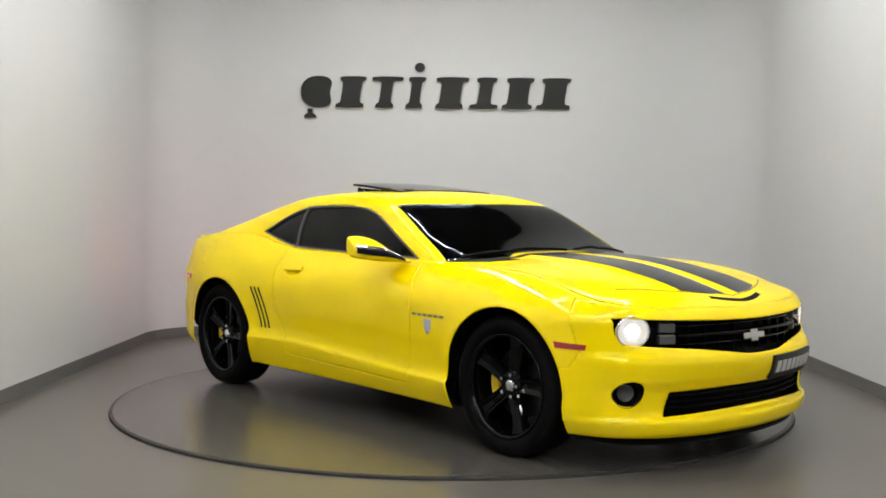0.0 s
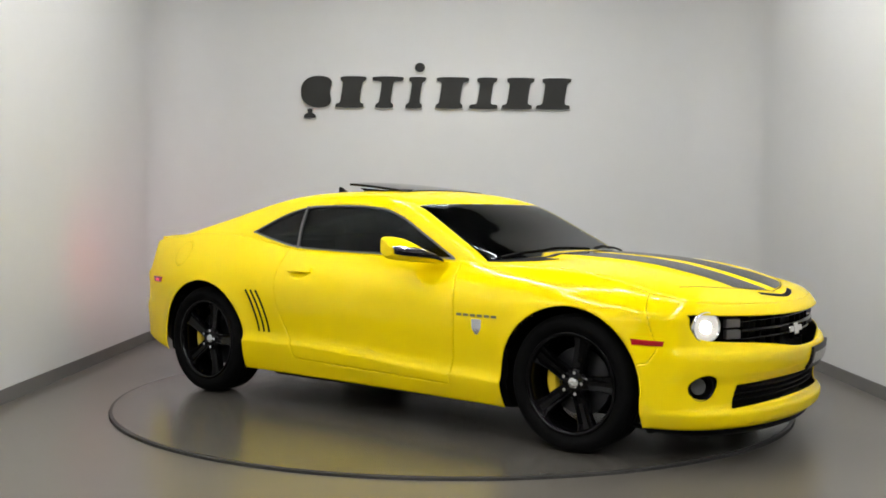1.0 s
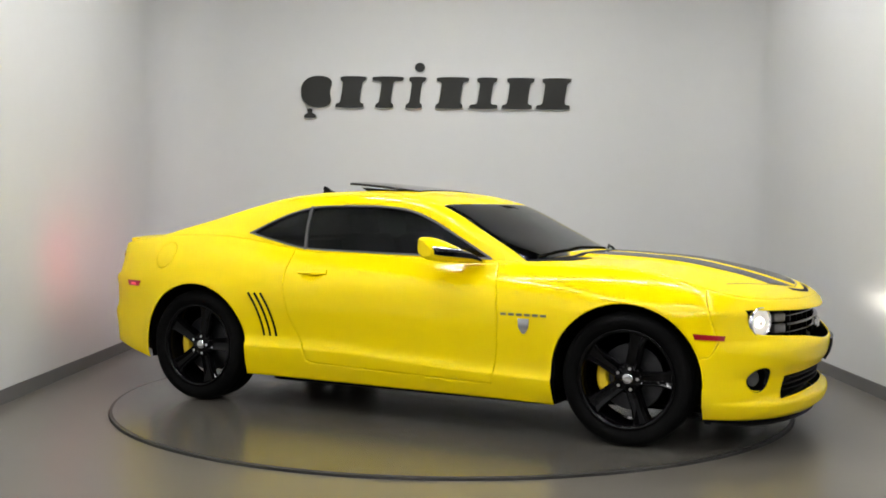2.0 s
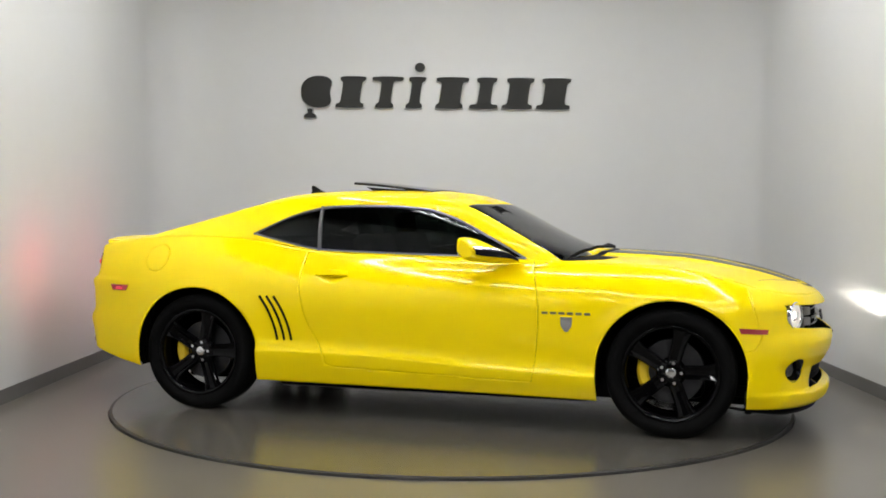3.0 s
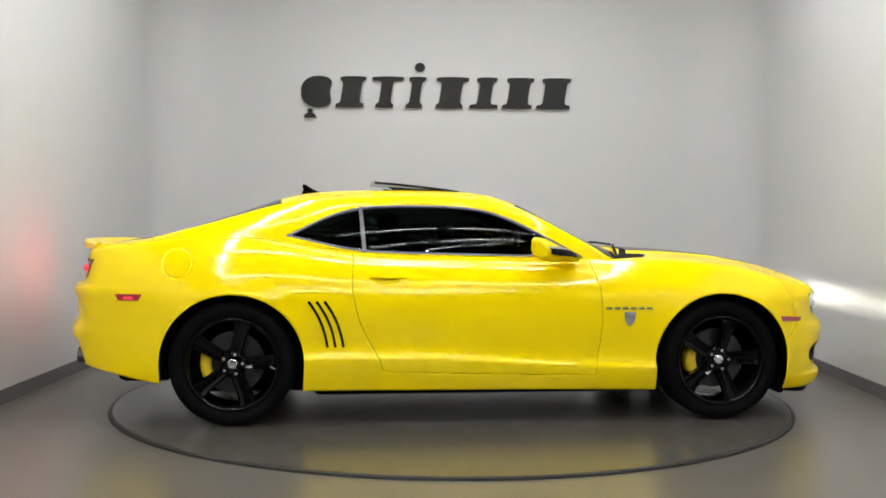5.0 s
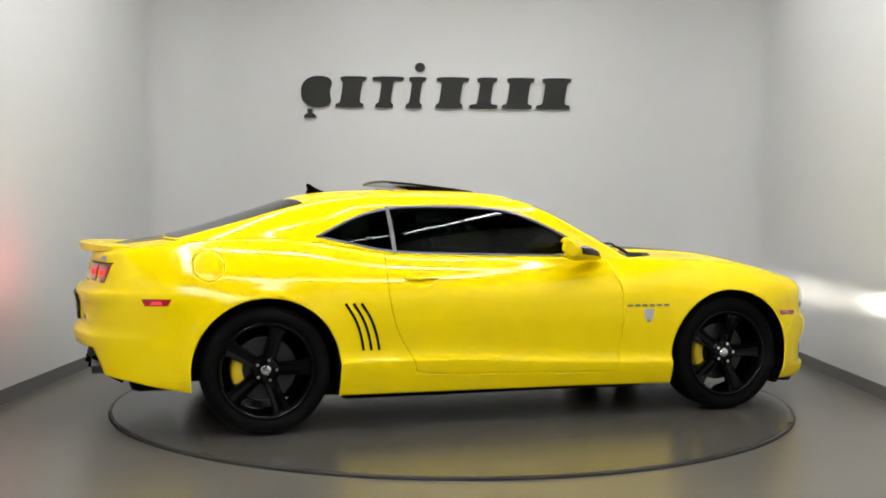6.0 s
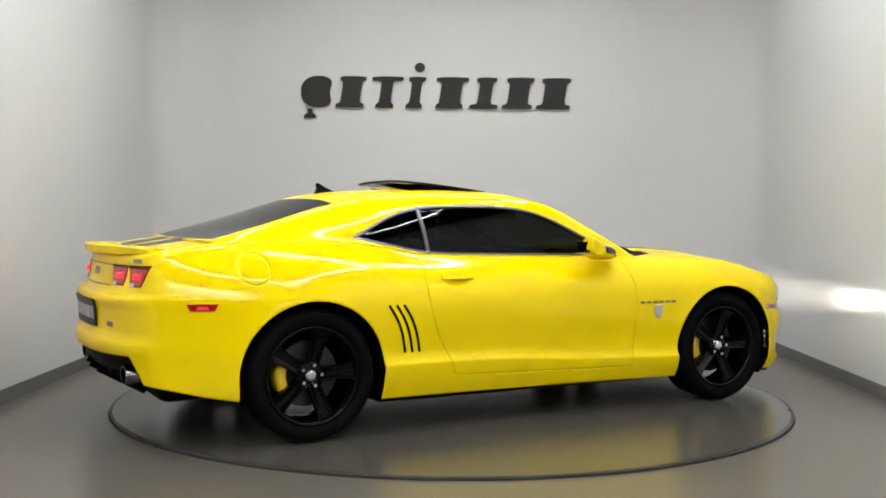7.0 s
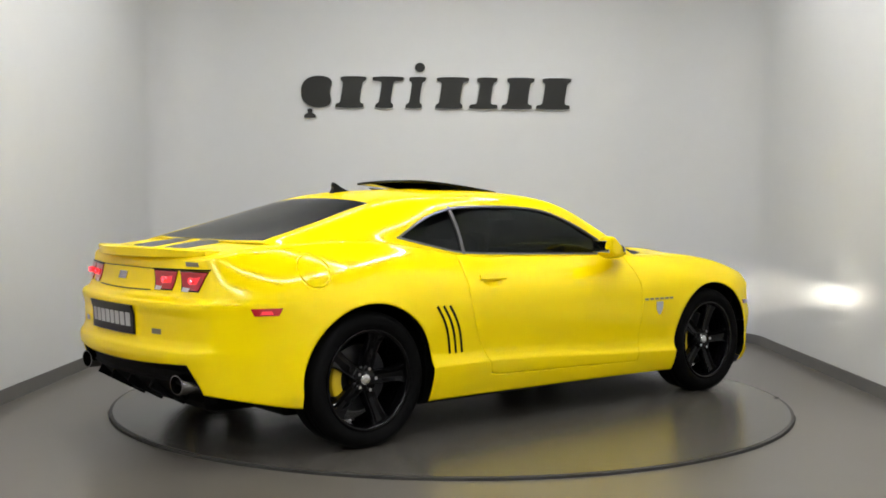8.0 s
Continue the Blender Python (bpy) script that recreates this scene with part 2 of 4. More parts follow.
    tagged(part("floor_base", bm, BLACK), "black slab under the turntable that keeps its gap dark", "floor", kind="structure")


room()


def ring(name, r0, r1, z0, z1, material, parent=None, label=""):
    V, F = lathe([(r0, 0), (r0, 1), (r1, 1), (r1, 0), (r0, 0)], 160)
    V = np.stack([V[:, 0], V[:, 2], z0 + (z1 - z0) * V[:, 1]], -1)
    return part_vf(name, V, [f[::-1] for f in F], material, parent, label, smooth=False)


def make_turntable():
    t = new("turntable")
    n = 160
    V = [(0, 0, 0.0)]
    F = []
    for i in range(n):
        a = 2 * math.pi * i / n
        c, s = math.cos(a), math.sin(a)
        V += [(2.163 * c, 2.163 * s, 0.0), (2.163 * c, 2.163 * s, -0.08)]
    for i in range(n):
        j = (i + 1) % n
        F += [(0, 1 + 2 * i, 1 + 2 * j), (1 + 2 * i, 2 + 2 * i, 2 + 2 * j, 1 + 2 * j)]
    part_vf("platform", V, F, TABLE_SHADED, t, smooth=False)
    ring("edge_strip", 2.164, 2.182, -0.06, -0.003, RIM_STEEL, t, "worn dark steel edge strip")
    bm = bmesh.new()
    box(bm, 0, 0, 0.0, 0.03, 0.03, 0.006, 0.002)
    c = part("edge_clip", bm, RIM_STEEL, t)
    c.matrix_basis = pose(2.163 * math.cos(radians(-41)), 2.163 * math.sin(radians(-41)), 0.002, 0, 0, -41)
    return tagged(t, "round car turntable of grey epoxy with dark steel edge", "turntable")


turntable = make_turntable()

# ---- ceiling lamps: tubes in rows ----
def tube(p, q, lit=TUBE):
    lamp = new("tube_light")
    p, q = Vector(p), Vector(q)
    d = q - p
    bm = bmesh.new()
    bmesh.ops.create_cone(bm, cap_ends=True, segments=10, radius1=0.028, radius2=0.028, depth=d.length - 0.08)
    part("tube", bm, lit, lamp, smooth=False)
    # unseen trough, its sides sized to hold light off the upper walls
    bm = bmesh.new()
    box(bm, 0.036, 0, 0, 0.012, 0.12, d.length - 0.04, 0.003)
    box(bm, 0.011, 0.06, 0, 0.062, 0.006, d.length - 0.04, 0.002)
    box(bm, 0.011, -0.06, 0, 0.062, 0.006, d.length - 0.04, 0.002)
    part("housing", bm, HOUSING, lamp, "white trough added to keep lamp light off the upper walls")
    side = Vector((0, 0, 1)).cross(d.normalized())
    lamp.matrix_basis = Matrix.Translation((p + q) / 2) @ Matrix((Vector((0, 0, 1)), side * -1, d.normalized())).transposed().to_4x4()
    return tagged(lamp, "slim white LED tube light under the ceiling", "ceiling lamp", "tube lights under the ceiling")


def lamp_rows():
    """Two joined oblongs of tubes over the turntable, and two rows further out in the hall."""
    z = 3.96
    # the back row at 1.25 is added, out of view, to light the back wall
    for y in (1.25, -1.42, -4.25):
        for k in range(3):
            x = -1.66 + k * 1.17
            tube((x + 0.04, y, z), (x + 1.13, y, z))
    for x in (-1.64, 1.84):
        for y0, y1, n in ((1.19, -1.36, 2), (-1.48, -4.2, 2)):
            for k in range(n):
                s = (y1 - y0) / n
                tube((x, y0 + k * s - 0.03, z), (x, y0 + (k + 1) * s + 0.03, z))
    # hall rows out of view, turned up to fill the car's near side
    for y in (-7.3, -9.7):
        for k in range(4):
            x = -2.38 + k * 1.19
            tube((x + 0.04, y, z), (x + 1.15, y, z), HALL_FILL_TUBE)


lamp_rows()


# ---- the car: x forward, y to its left, z up, origin on the ground between the wheels ----
car = tagged(new("car"), "glossy yellow two-door muscle coupe with black stripes, lamps lit", "car")
AXLE, HUB_Z, ARCH = 1.426, 0.354, 0.405
LEVELS = 88

z_top = crv([-2.5, -2.3, -2.0, -1.75, -1.4, -1.12, -0.9, -0.67, 0.0, 0.6, 0.8, 1.2, 1.43, 1.65, 1.84, 2.1, 2.36],
            [0.985, 1.0, 1.045, 1.064, 1.066, 1.045, 1.005, 0.972, 0.957, 0.946, 0.944, 0.940, 0.927, 0.890, 0.838, 0.79, 0.768])
y_top = crv([-2.5, -2.2, -1.86, -1.4, -1.12, -0.67, 0.0, 0.8, 1.43, 1.84, 2.0],
            [0.66, 0.71, 0.728, 0.755, 0.768, 0.785, 0.79, 0.805, 0.81, 0.83, 0.80])
z_top, y_top = soft(z_top, -2.5, 2.36, 0.07), soft(y_top, -2.5, 2.0, 0.09)
z_bot = crv([-2.5, -2.25, -1.83, -1.0, 1.0, 1.8, 2.05, 2.4],
            [0.375, 0.335, 0.252, 0.200, 0.186, 0.178, 0.172, 0.165])
z_crease = crv([-2.5, -1.9, -1.4, -0.6, 0.6, 2.4], [0.30, 0.32, 0.385, 0.388, 0.335, 0.30])
d_front = crv([0.10, 0.165, 0.19, 0.238, 0.252, 0.272, 0.30, 0.38, 0.45, 0.52, 0.545, 0.585, 0.68, 0.715, 0.77, 0.84],
              [-0.06, -0.04, -0.012, 0.0, -0.004, -0.036, -0.045, -0.035, 0.0, 0.012, 0.004, -0.030, -0.045, -0.030, -0.075, -0.16])
d_rear = crv([0.2, 0.33, 0.46, 0.515, 0.54, 0.565, 0.60, 0.70, 0.755, 0.775, 0.80, 0.90, 0.985, 1.06],
             [-0.06, -0.035, -0.006, 0.008, 0.006, -0.012, -0.024, -0.020, -0.006, -0.010, -0.055, -0.088, -0.092, -0.11])
PLAN = spline2([(2.307, 0), (2.293, 0.2), (2.255, 0.42), (2.178, 0.63), (2.075, 0.785), (1.95, 0.885), (1.78, 0.943), (1.43, 0.958),
                (1.0, 0.957), (0.5, 0.938), (0.0, 0.928), (-0.5, 0.928), (-1.0, 0.942), (-1.43, 0.956), (-1.72, 0.938), (-1.95, 0.888),
                (-2.13, 0.828), (-2.262, 0.762), (-2.345, 0.635), (-2.405, 0.40), (-2.435, 0.18), (-2.44, 0)], 680)

pad = np.vstack([PLAN[60:0:-1] * [1, -1], PLAN, PLAN[-2:-62:-1] * [1, -1]])
ker = np.exp(-0.5 * (np.arange(-14, 15) / 4.5) ** 2)
for k in range(2):
    PLAN[:, k] = np.convolve(pad[:, k], ker / ker.sum(), "same")[60:-60]
PLAN[0, 1] = PLAN[-1, 1] = 0


def d_side(x, z, wide):
    zt, zc, yt = z_top(x), z_crease(x), y_top(x)
    low = np.clip((zc - z) / (zc - 0.17), 0, 1)
    d = -0.055 * low ** 1.6
    up = np.clip((z - zc) / 0.30, 0, 1)
    fade = np.clip((x + 1.85) / 0.35, 0, 1) * np.clip((1.75 - x) / 0.3, 0, 1)
    d = d - 0.020 * fade * np.sin(np.pi * up ** 0.45) ** 2 * (z > zc)
    s = np.clip((z - 0.68) / (zt - 0.68), 0, 1)
    d = d - (wide - yt) * s ** 2.3
    for ax in (AXLE, -AXLE):
        r = np.hypot(x - ax, z - HUB_Z)
        d = d + 0.012 * np.exp(-((r - 0.41) / 0.05) ** 2)
    return d


def tub_right():
    """The lower shell, right half: rows round the plan outline, columns up the side."""
    t = np.gradient(PLAN, axis=0)
    t /= np.linalg.norm(t, axis=1)[:, None]
    nrm = np.stack([-t[:, 1], t[:, 0]], -1)
    nrm *= np.sign(nrm[len(nrm) // 2, 1])
    nrm[0], nrm[-1] = (1, 0), (-1, 0)
    v = np.linspace(0, 1, LEVELS)
    x0, y0 = PLAN[:, 0:1], PLAN[:, 1:2]
    z = z_bot(x0) + (z_top(x0) - z_bot(x0)) * v
    fx = nrm[:, 0:1] ** 2
    end = np.where(nrm[:, 0:1] > 0, d_front(z), d_rear(z))
    d = fx * end + (1 - fx) * d_side(np.broadcast_to(x0, z.shape), z, np.maximum(y0, y_top(x0)))
    V = np.stack([x0 + nrm[:, 0:1] * d, -(y0 + nrm[:, 1:2] * d), z], -1)
    V[0, :, 1] = V[-1, :, 1] = 0
    return V


def even_out(A, rows, weight):
    """Smooth a grid of points along its rows by a normal curve, as far as weight says for each point."""
    k = np.exp(-0.5 * (np.arange(-3 * rows, 3 * rows + 1) / rows) ** 2)
    k /= k.sum()
    B = A.copy()
    for j in range(A.shape[1]):
        for c in (1, 2):
            line = A[:, j, c]
            pad = np.r_[2 * line[0] - line[3 * rows:0:-1], line, 2 * line[-1] - line[-2:-3 * rows - 2:-1]]
            B[:, j, c] = np.convolve(pad, k, "valid")
    return A + (B - A) * weight[..., None]


def side_weight(x):
    return np.clip((x + 2.10) / 0.25, 0, 1) * np.clip((1.80 - x) / 0.25, 0, 1)


TUB = tub_right()
NU = len(PLAN)
TUB = even_out(TUB, 10, side_weight(TUB[..., 0]) * np.clip((TUB[..., 2] - 0.66) / 0.12, 0, 1))


def top_patch(rows, x_from, spine, z_mid, power, cols=34, dome=0.0):
    """Hood or deck: from the top edge of the shell to the middle line."""
    E = TUB[rows, -1]
    arc = np.r_[0, np.cumsum(np.linalg.norm(np.diff(E[:, :2], axis=0), axis=1))]
    xs = spine(arc / arc[-1])
    b = np.linspace(0, 1, cols)[None, :]
    x = E[:, 0:1] + (xs[:, None] - E[:, 0:1]) * b
    y = E[:, 1:2] * (1 - b)
    k = 1 - (1 - b) ** power
    z = E[:, 2:3] + (z_mid(xs)[:, None] - E[:, 2:3]) * k
    if dome:
        w = np.clip((0.40 - np.abs(y)) / 0.10, 0, 1)
        fade = np.clip((2.10 - x) / 0.5, 0, 1)
        z = z + dome * w * w * (3 - 2 * w) * fade
    V = np.stack([x, y, z], -1)
    V[:, -1, 1] = 0
    return V


def grid_vf(A, flip):
    """Vertices and faces of a grid of points, facing away from the car's middle."""
    P, G = A.reshape(-1, 3), grid_faces(A.shape[0], A.shape[1])
    q = P[G]
    nor = np.cross(q[:, 2] - q[:, 0], q[:, 3] - q[:, 1])
    away = q.mean(1) - (0, 0, 0.4)
    return P, (G if (nor * away).sum() > 0 else G[:, ::-1])


# hood
hood_rows = np.array([i for i in range(NU) if PLAN[i, 0] > 0.74])[::-1]
HOOD = top_patch(hood_rows, 0.74, crv([0, 0.6, 1], [0.80, 1.74, 2.165]),
                 crv([0.7, 1.0, 1.24, 1.43, 1.62, 1.81, 2.0, 2.11, 2.23, 2.4], [0.985, 0.978, 0.968, 0.955, 0.932, 0.896, 0.848, 0.815, 0.780, 0.76]), 2.0, dome=0.014)
deck_rows = np.array([i for i in range(NU) if PLAN[i, 0] < -1.85])
DECK = top_patch(deck_rows, -1.6, crv([0, 0.55, 1], [-1.925, -2.13, -2.30]),
                 crv([-2.5, -2.3, -2.1, -1.9, -1.6], [1.0, 1.008, 1.035, 1.068, 1.09]), 2.0)

# canopy: side rail, belt and middle line, from the windscreen's foot to the rear window's
RX = crv([0, 0.10, 0.22, 0.30, 0.45, 0.60, 0.72, 0.86, 1.0], [0.80, 0.52, 0.215, 0.03, -0.40, -0.82, -1.17, -1.53, -1.90])
RY = crv([-1.9, -1.53, -1.17, -0.82, -0.40, 0.03, 0.215, 0.52, 0.80], [0.66, 0.615, 0.575, 0.612, 0.640, 0.660, 0.690, 0.752, 0.803])
RZ = crv([-1.9, -1.53, -1.17, -0.82, -0.40, -0.10, 0.10, 0.215, 0.52, 0.80], [1.066, 1.165, 1.262, 1.312, 1.325, 1.320, 1.298, 1.268, 1.112, 0.948])
CX = crv([0, 0.10, 0.22, 0.30, 0.45, 0.60, 0.72, 0.86, 1.0], [1.02, 0.70, 0.30, 0.08, -0.40, -0.84, -1.20, -1.60, -1.96])
CZ = crv([-1.96, -1.89, -1.563, -1.377, -1.19, -1.04, -0.818, -0.445, -0.146, 0.10, 0.265, 0.491, 0.679, 0.868, 1.02],
         [1.062, 1.076, 1.176, 1.237, 1.300, 1.335, 1.354, 1.366, 1.362, 1.338, 1.290, 1.176, 1.078, 1.004, 0.958])
RY, RZ, CZ = soft(RY, -1.9, 0.8, 0.06), soft(RZ, -1.9, 0.8, 0.035), soft(CZ, -1.96, 1.02, 0.04)
NS, NTOP, NSIDE = 220, 40, 30


def canopy_right():
    s = np.linspace(0, 1, NS)
    rx, cx = RX(s), CX(s)
    ry, rz, cz = RY(rx), RZ(rx), CZ(cx)
    by, bz = y_top(rx), z_top(rx)
    a = np.linspace(0, 1, NTOP)[None, :]
    y1 = ry[:, None] * a
    z1 = cz[:, None] + (rz - cz)[:, None] * a ** 2.6
    x1 = cx[:, None] + (rx - cx)[:, None] * a ** 2
    b = np.linspace(0, 1, NSIDE + 1)[None, 1:]
    y2 = ry[:, None] + (by - ry)[:, None] * b + 0.028 * np.sin(np.pi * b) * np.clip((rz - bz) / 0.25, 0, 1)[:, None]
    z2 = rz[:, None] + (bz - rz)[:, None] * b
    x2 = np.broadcast_to(rx[:, None], z2.shape)
    V = np.stack([np.hstack([x1, x2]), -np.hstack([y1, y2]), np.hstack([z1, z2])], -1)
    # soften the rail
    for _ in range(6):
        W = V.copy()
        lo, hi = NTOP - 7, NTOP + 6
        W[:, lo:hi] = 0.5 * V[:, lo:hi] + 0.25 * (V[:, lo - 1:hi - 1] + V[:, lo + 1:hi + 1])
        V = W
    for _ in range(14):
        W = V.copy()
        W[1:-1, NTOP - 8:-1] = 0.25 * (V[:-2, NTOP - 8:-1] + V[2:, NTOP - 8:-1] + V[1:-1, NTOP - 9:-2] + V[1:-1, NTOP - 7:])
        V = W
    V[:, 0, 1] = 0
    return V


CAN = canopy_right()
CAN = even_out(CAN, 7, np.ones(CAN.shape[:2]) * side_weight(CAN[..., 0]) * np.clip((np.arange(CAN.shape[1]) - NTOP - 4) / 10, 0, 1) * np.clip((0.75 - CAN[..., 0]) / 0.2, 0, 1))


def blend_joint(sheets, sigma=0.032, reach=0.10):
    """Round off the joint where the shell meets hood, roof and deck: points near it move to the local mean surface."""
    P, N = [], []
    for A in sheets:
        d0, d1 = np.gradient(A, axis=0), np.gradient(A, axis=1)
        n = np.cross(d0, d1)
        area = np.linalg.norm(n, axis=-1, keepdims=True)
        away = A - np.array((0, 0, 0.4))
        sg = np.sign((n * away).sum())
        sel = area[..., 0] > 1e-8
        P.append(A[sel])
        N.append((n * sg)[sel])
    P, N = np.vstack(P), np.vstack(N)
    P, N = P[::2], N[::2]
    near = np.abs(P[:, 1]) < 0.2
    P, N = np.vstack([P, P[near] * [1, -1, 1]]), np.vstack([N, N[near] * [1, -1, 1]])
    tree = KDTree(len(P))
    for i, p in enumerate(P):
        tree.insert(p, i)
    tree.balance()
    rim = KDTree(NU)
    for i, p in enumerate(TUB[:, -1]):
        rim.insert(p, i)
    rim.balance()
    weight = np.linalg.norm(N, axis=1)
    out = []
    for A in sheets:
        B = A.copy()
        for i in range(A.shape[0]):
            for j in range(A.shape[1]):
                p = A[i, j]
                d = rim.find(p)[2]
                if d > 2.2 * reach:
                    continue
                hits = tree.find_range(p, 2.6 * sigma)
                if len(hits) < 8:
                    continue
                k = [h[1] for h in hits]
                g = np.exp(-0.5 * (np.array([h[2] for h in hits]) / sigma) ** 2)
                nn = (g[:, None] * N[k]).sum(0)
                nn /= np.linalg.norm(nn) + 1e-12
                w = g * weight[k]
                off = ((w[:, None] * (P[k] - p)).sum(0) / (w.sum() + 1e-12)) @ nn
                B[i, j] = p + nn * off * math.exp(-(d / reach) ** 2)
        out.append(B)
    return out


GLAZING = even_out(CAN, 16, np.clip((np.arange(CAN.shape[1]) - NTOP + 4) / 8, 0, 1) * np.ones(CAN.shape[:2]) * side_weight(CAN[..., 0]))
TUB, HOOD, DECK, CAN = blend_joint([TUB, HOOD, DECK, CAN])
for sheet in (TUB[0], TUB[-1], HOOD[:, -1], DECK[:, -1], CAN[:, 0]):
    sheet[:, 1] = 0


# outlines for openings, in the side view (x, z), front view (y, z) and top view (x, y)
def smooth_loop(*runs):
    """A closed outline from smooth runs that meet at sharp corners."""
    return np.vstack([spline2(r, 40)[:-1] for r in runs])


DLO = smooth_loop([(-1.128, 1.080), (-0.90, 1.030), (-0.673, 0.990), (-0.30, 0.976), (0.10, 0.968), (0.615, 0.957)],
                  [(0.615, 0.957), (0.50, 1.022), (0.386, 1.083), (0.20, 1.175), (0.03, 1.232), (-0.15, 1.254), (-0.35, 1.259), (-0.55, 1.256), (-0.69, 1.246), (-0.887, 1.194), (-1.128, 1.080)])
DOOR = smooth_loop([(-0.742, 1.06), (-0.748, 0.80), (-0.733, 0.685), (-0.690, 0.55), (-0.604, 0.392), (-0.575, 0.33), (-0.530, 0.303), (0.0, 0.288), (0.662, 0.273)],
                   [(0.662, 0.273), (0.690, 0.45), (0.700, 0.62), (0.693, 0.76), (0.665, 0.88), (0.63, 1.06)], [(0.63, 1.06), (-0.742, 1.06)])
FUEL = np.array([(-1.731 + 0.083 * math.cos(a), 0.925 + 0.083 * math.sin(a)) for a in np.linspace(0, 2 * math.pi, 48, endpoint=False)])
GRILLE = smooth_loop([(-0.812, 0.737), (-0.7, 0.732), (-0.387, 0.717), (-0.067, 0.710), (0.02, 0.710)], [(0.02, 0.710), (0.02, 0.545)],
                     [(0.02, 0.545), (-0.10, 0.546), (-0.17, 0.552), (-0.37, 0.577), (-0.68, 0.603), (-0.765, 0.616), (-0.800, 0.65), (-0.812, 0.737)])
INTAKE = smooth_loop([(-0.575, 0.385), (-0.3, 0.392), (0.02, 0.392)], [(0.02, 0.392), (0.02, 0.285)], [(0.02, 0.285), (-0.3, 0.280), (-0.60, 0.270)], [(-0.60, 0.270), (-0.575, 0.385)])
FOG = np.array([(-0.752 + 0.062 * math.cos(a), 0.382 + 0.060 * math.sin(a)) for a in np.linspace(0, 2 * math.pi, 40, endpoint=False)])
DIFFUSER = smooth_loop([(-0.672, 0.484), (-0.3, 0.472), (0.02, 0.470)], [(0.02, 0.470), (0.02, 0.10)], [(0.02, 0.10), (-0.755, 0.10)], [(-0.755, 0.10), (-0.742, 0.30), (-0.672, 0.484)])
NOSE = smooth_loop([(1.80, 0.95), (1.815, 0.85), (1.86, 0.70), (1.90, 0.57)], [(1.90, 0.57), (1.86, 0.50), (1.80, 0.46), (1.70, 0.10)], [(1.70, 0.10), (2.6, 0.10)], [(2.6, 0.10), (2.6, 0.95)], [(2.6, 0.95), (1.80, 0.95)])


def arch(cx, r=ARCH, rz=0.395):
    a = np.linspace(math.pi, 0, 60)
    top = [(cx + r * math.cos(t), HUB_Z + 0.005 + rz * math.sin(t)) for t in a]
    return np.array(top + [(cx + r - 0.012, 0.05), (cx - r + 0.012, 0.05)])


def both(name, V, F, material, label="", solid=0.005):
    a = part_vf(name, V, F, material, car, label, solid=solid)
    b = part_vf(name, *flipped(V, F), material, car, label, solid=solid)
    return a, b


V, F = grid_vf(TUB, True)
for cx in (AXLE, -AXLE):
    (V, F), _ = split(V, F, arch(cx), (0, 2), gap=0)
SHELL = BVHTree.FromPolygons([Vector(p) for p in V], [tuple(int(i) for i in f) for f in F])


def cut_end(V, F, outline, degrees, end=1):
    """Cut an opening in the nose or tail along an outline given from that end, seen from a little to its side."""
    c, s = math.cos(radians(degrees)), math.sin(radians(degrees))
    pts = []
    for y, z in outline:
        h, _, _, _ = SHELL.ray_cast(Vector((4 * end, min(y, -0.0005), max(z, 0.38) if end < 0 else z)), Vector((-end, 0, 0)))
        x = h.x if h else 2.1 if end > 0 else -2.28
        pts.append((y * c + x * s, z))
    W = V.copy()
    W[:, 0], W[:, 1] = V[:, 0] * c - V[:, 1] * s, V[:, 0] * s + V[:, 1] * c
    (W, F), _ = split(W, F, pts, (1, 2), lambda q: (q[:, 0] * c + q[:, 1] * s) * end > 1.5, gap=0)
    V = W.copy()
    V[:, 0], V[:, 1] = W[:, 0] * c + W[:, 1] * s, W[:, 1] * c - W[:, 0] * s
    V[:, 1] = np.where(np.abs(V[:, 1]) < 1e-6, 0, V[:, 1])
    return V, F


V, F = cut_end(V, F, GRILLE, 28)
V, F = cut_end(V, F, INTAKE, 15)
V, F = cut_end(V, F, FOG, 42)
V, F = cut_end(V, F, DIFFUSER, -28, -1)
(V, F), door = split(V, F, DOOR, (0, 2), gap=0.0026)
(V, F), fuel = split(V, F, FUEL, (0, 2), gap=0.0014)
(V, F), nose = split(V, F, NOSE, (0, 2), gap=0.002)
BODY_V, BODY_F = V, F
body = part_vf("body", *mirrored(V, F), PAINT, car, solid=0.005)
bumper = part_vf("front_bumper", *mirrored(*nose), PAINT, car, solid=0.005)
bowl = ((door[0][:, 0] + 0.552) / 0.075) ** 2 + ((door[0][:, 2] - 0.836) / 0.034) ** 2
door[0][:, 1] += 0.022 * np.clip(1 - bowl, 0, 1) ** 0.8
doors = both("door", *door, PAINT)
part_vf("fuel_door", *fuel, PAINT, body, solid=0.005)
part_vf("hood", *mirrored(*grid_vf(HOOD, True)), PAINT, car, solid=0.005)
part_vf("trunk_lid", *mirrored(*grid_vf(DECK, True)), PAINT, car, solid=0.005)

# roof shell with its openings
V, F = grid_vf(CAN, True)
s_of = np.repeat(np.linspace(0, 1, NS), NTOP + NSIDE)
col = np.tile(np.arange(NTOP + NSIDE), NS)
fs, fc = s_of[F].mean(1), col[F].mean(1)
V0, F0, fs0, fc0 = V, F, fs, fc
ws = (fs < 0.218) & (fc < NTOP - 2.0)
rw = (fs > 0.715) & (fs < 0.985) & (fc < NTOP - 4)
sun = (fs > 0.345) & (fs < 0.52) & (fc < NTOP * 0.60)
part_vf("windshield", *mirrored(V, F[ws]), WINDSHIELD, car, "tinted windshield", solid=0.004)
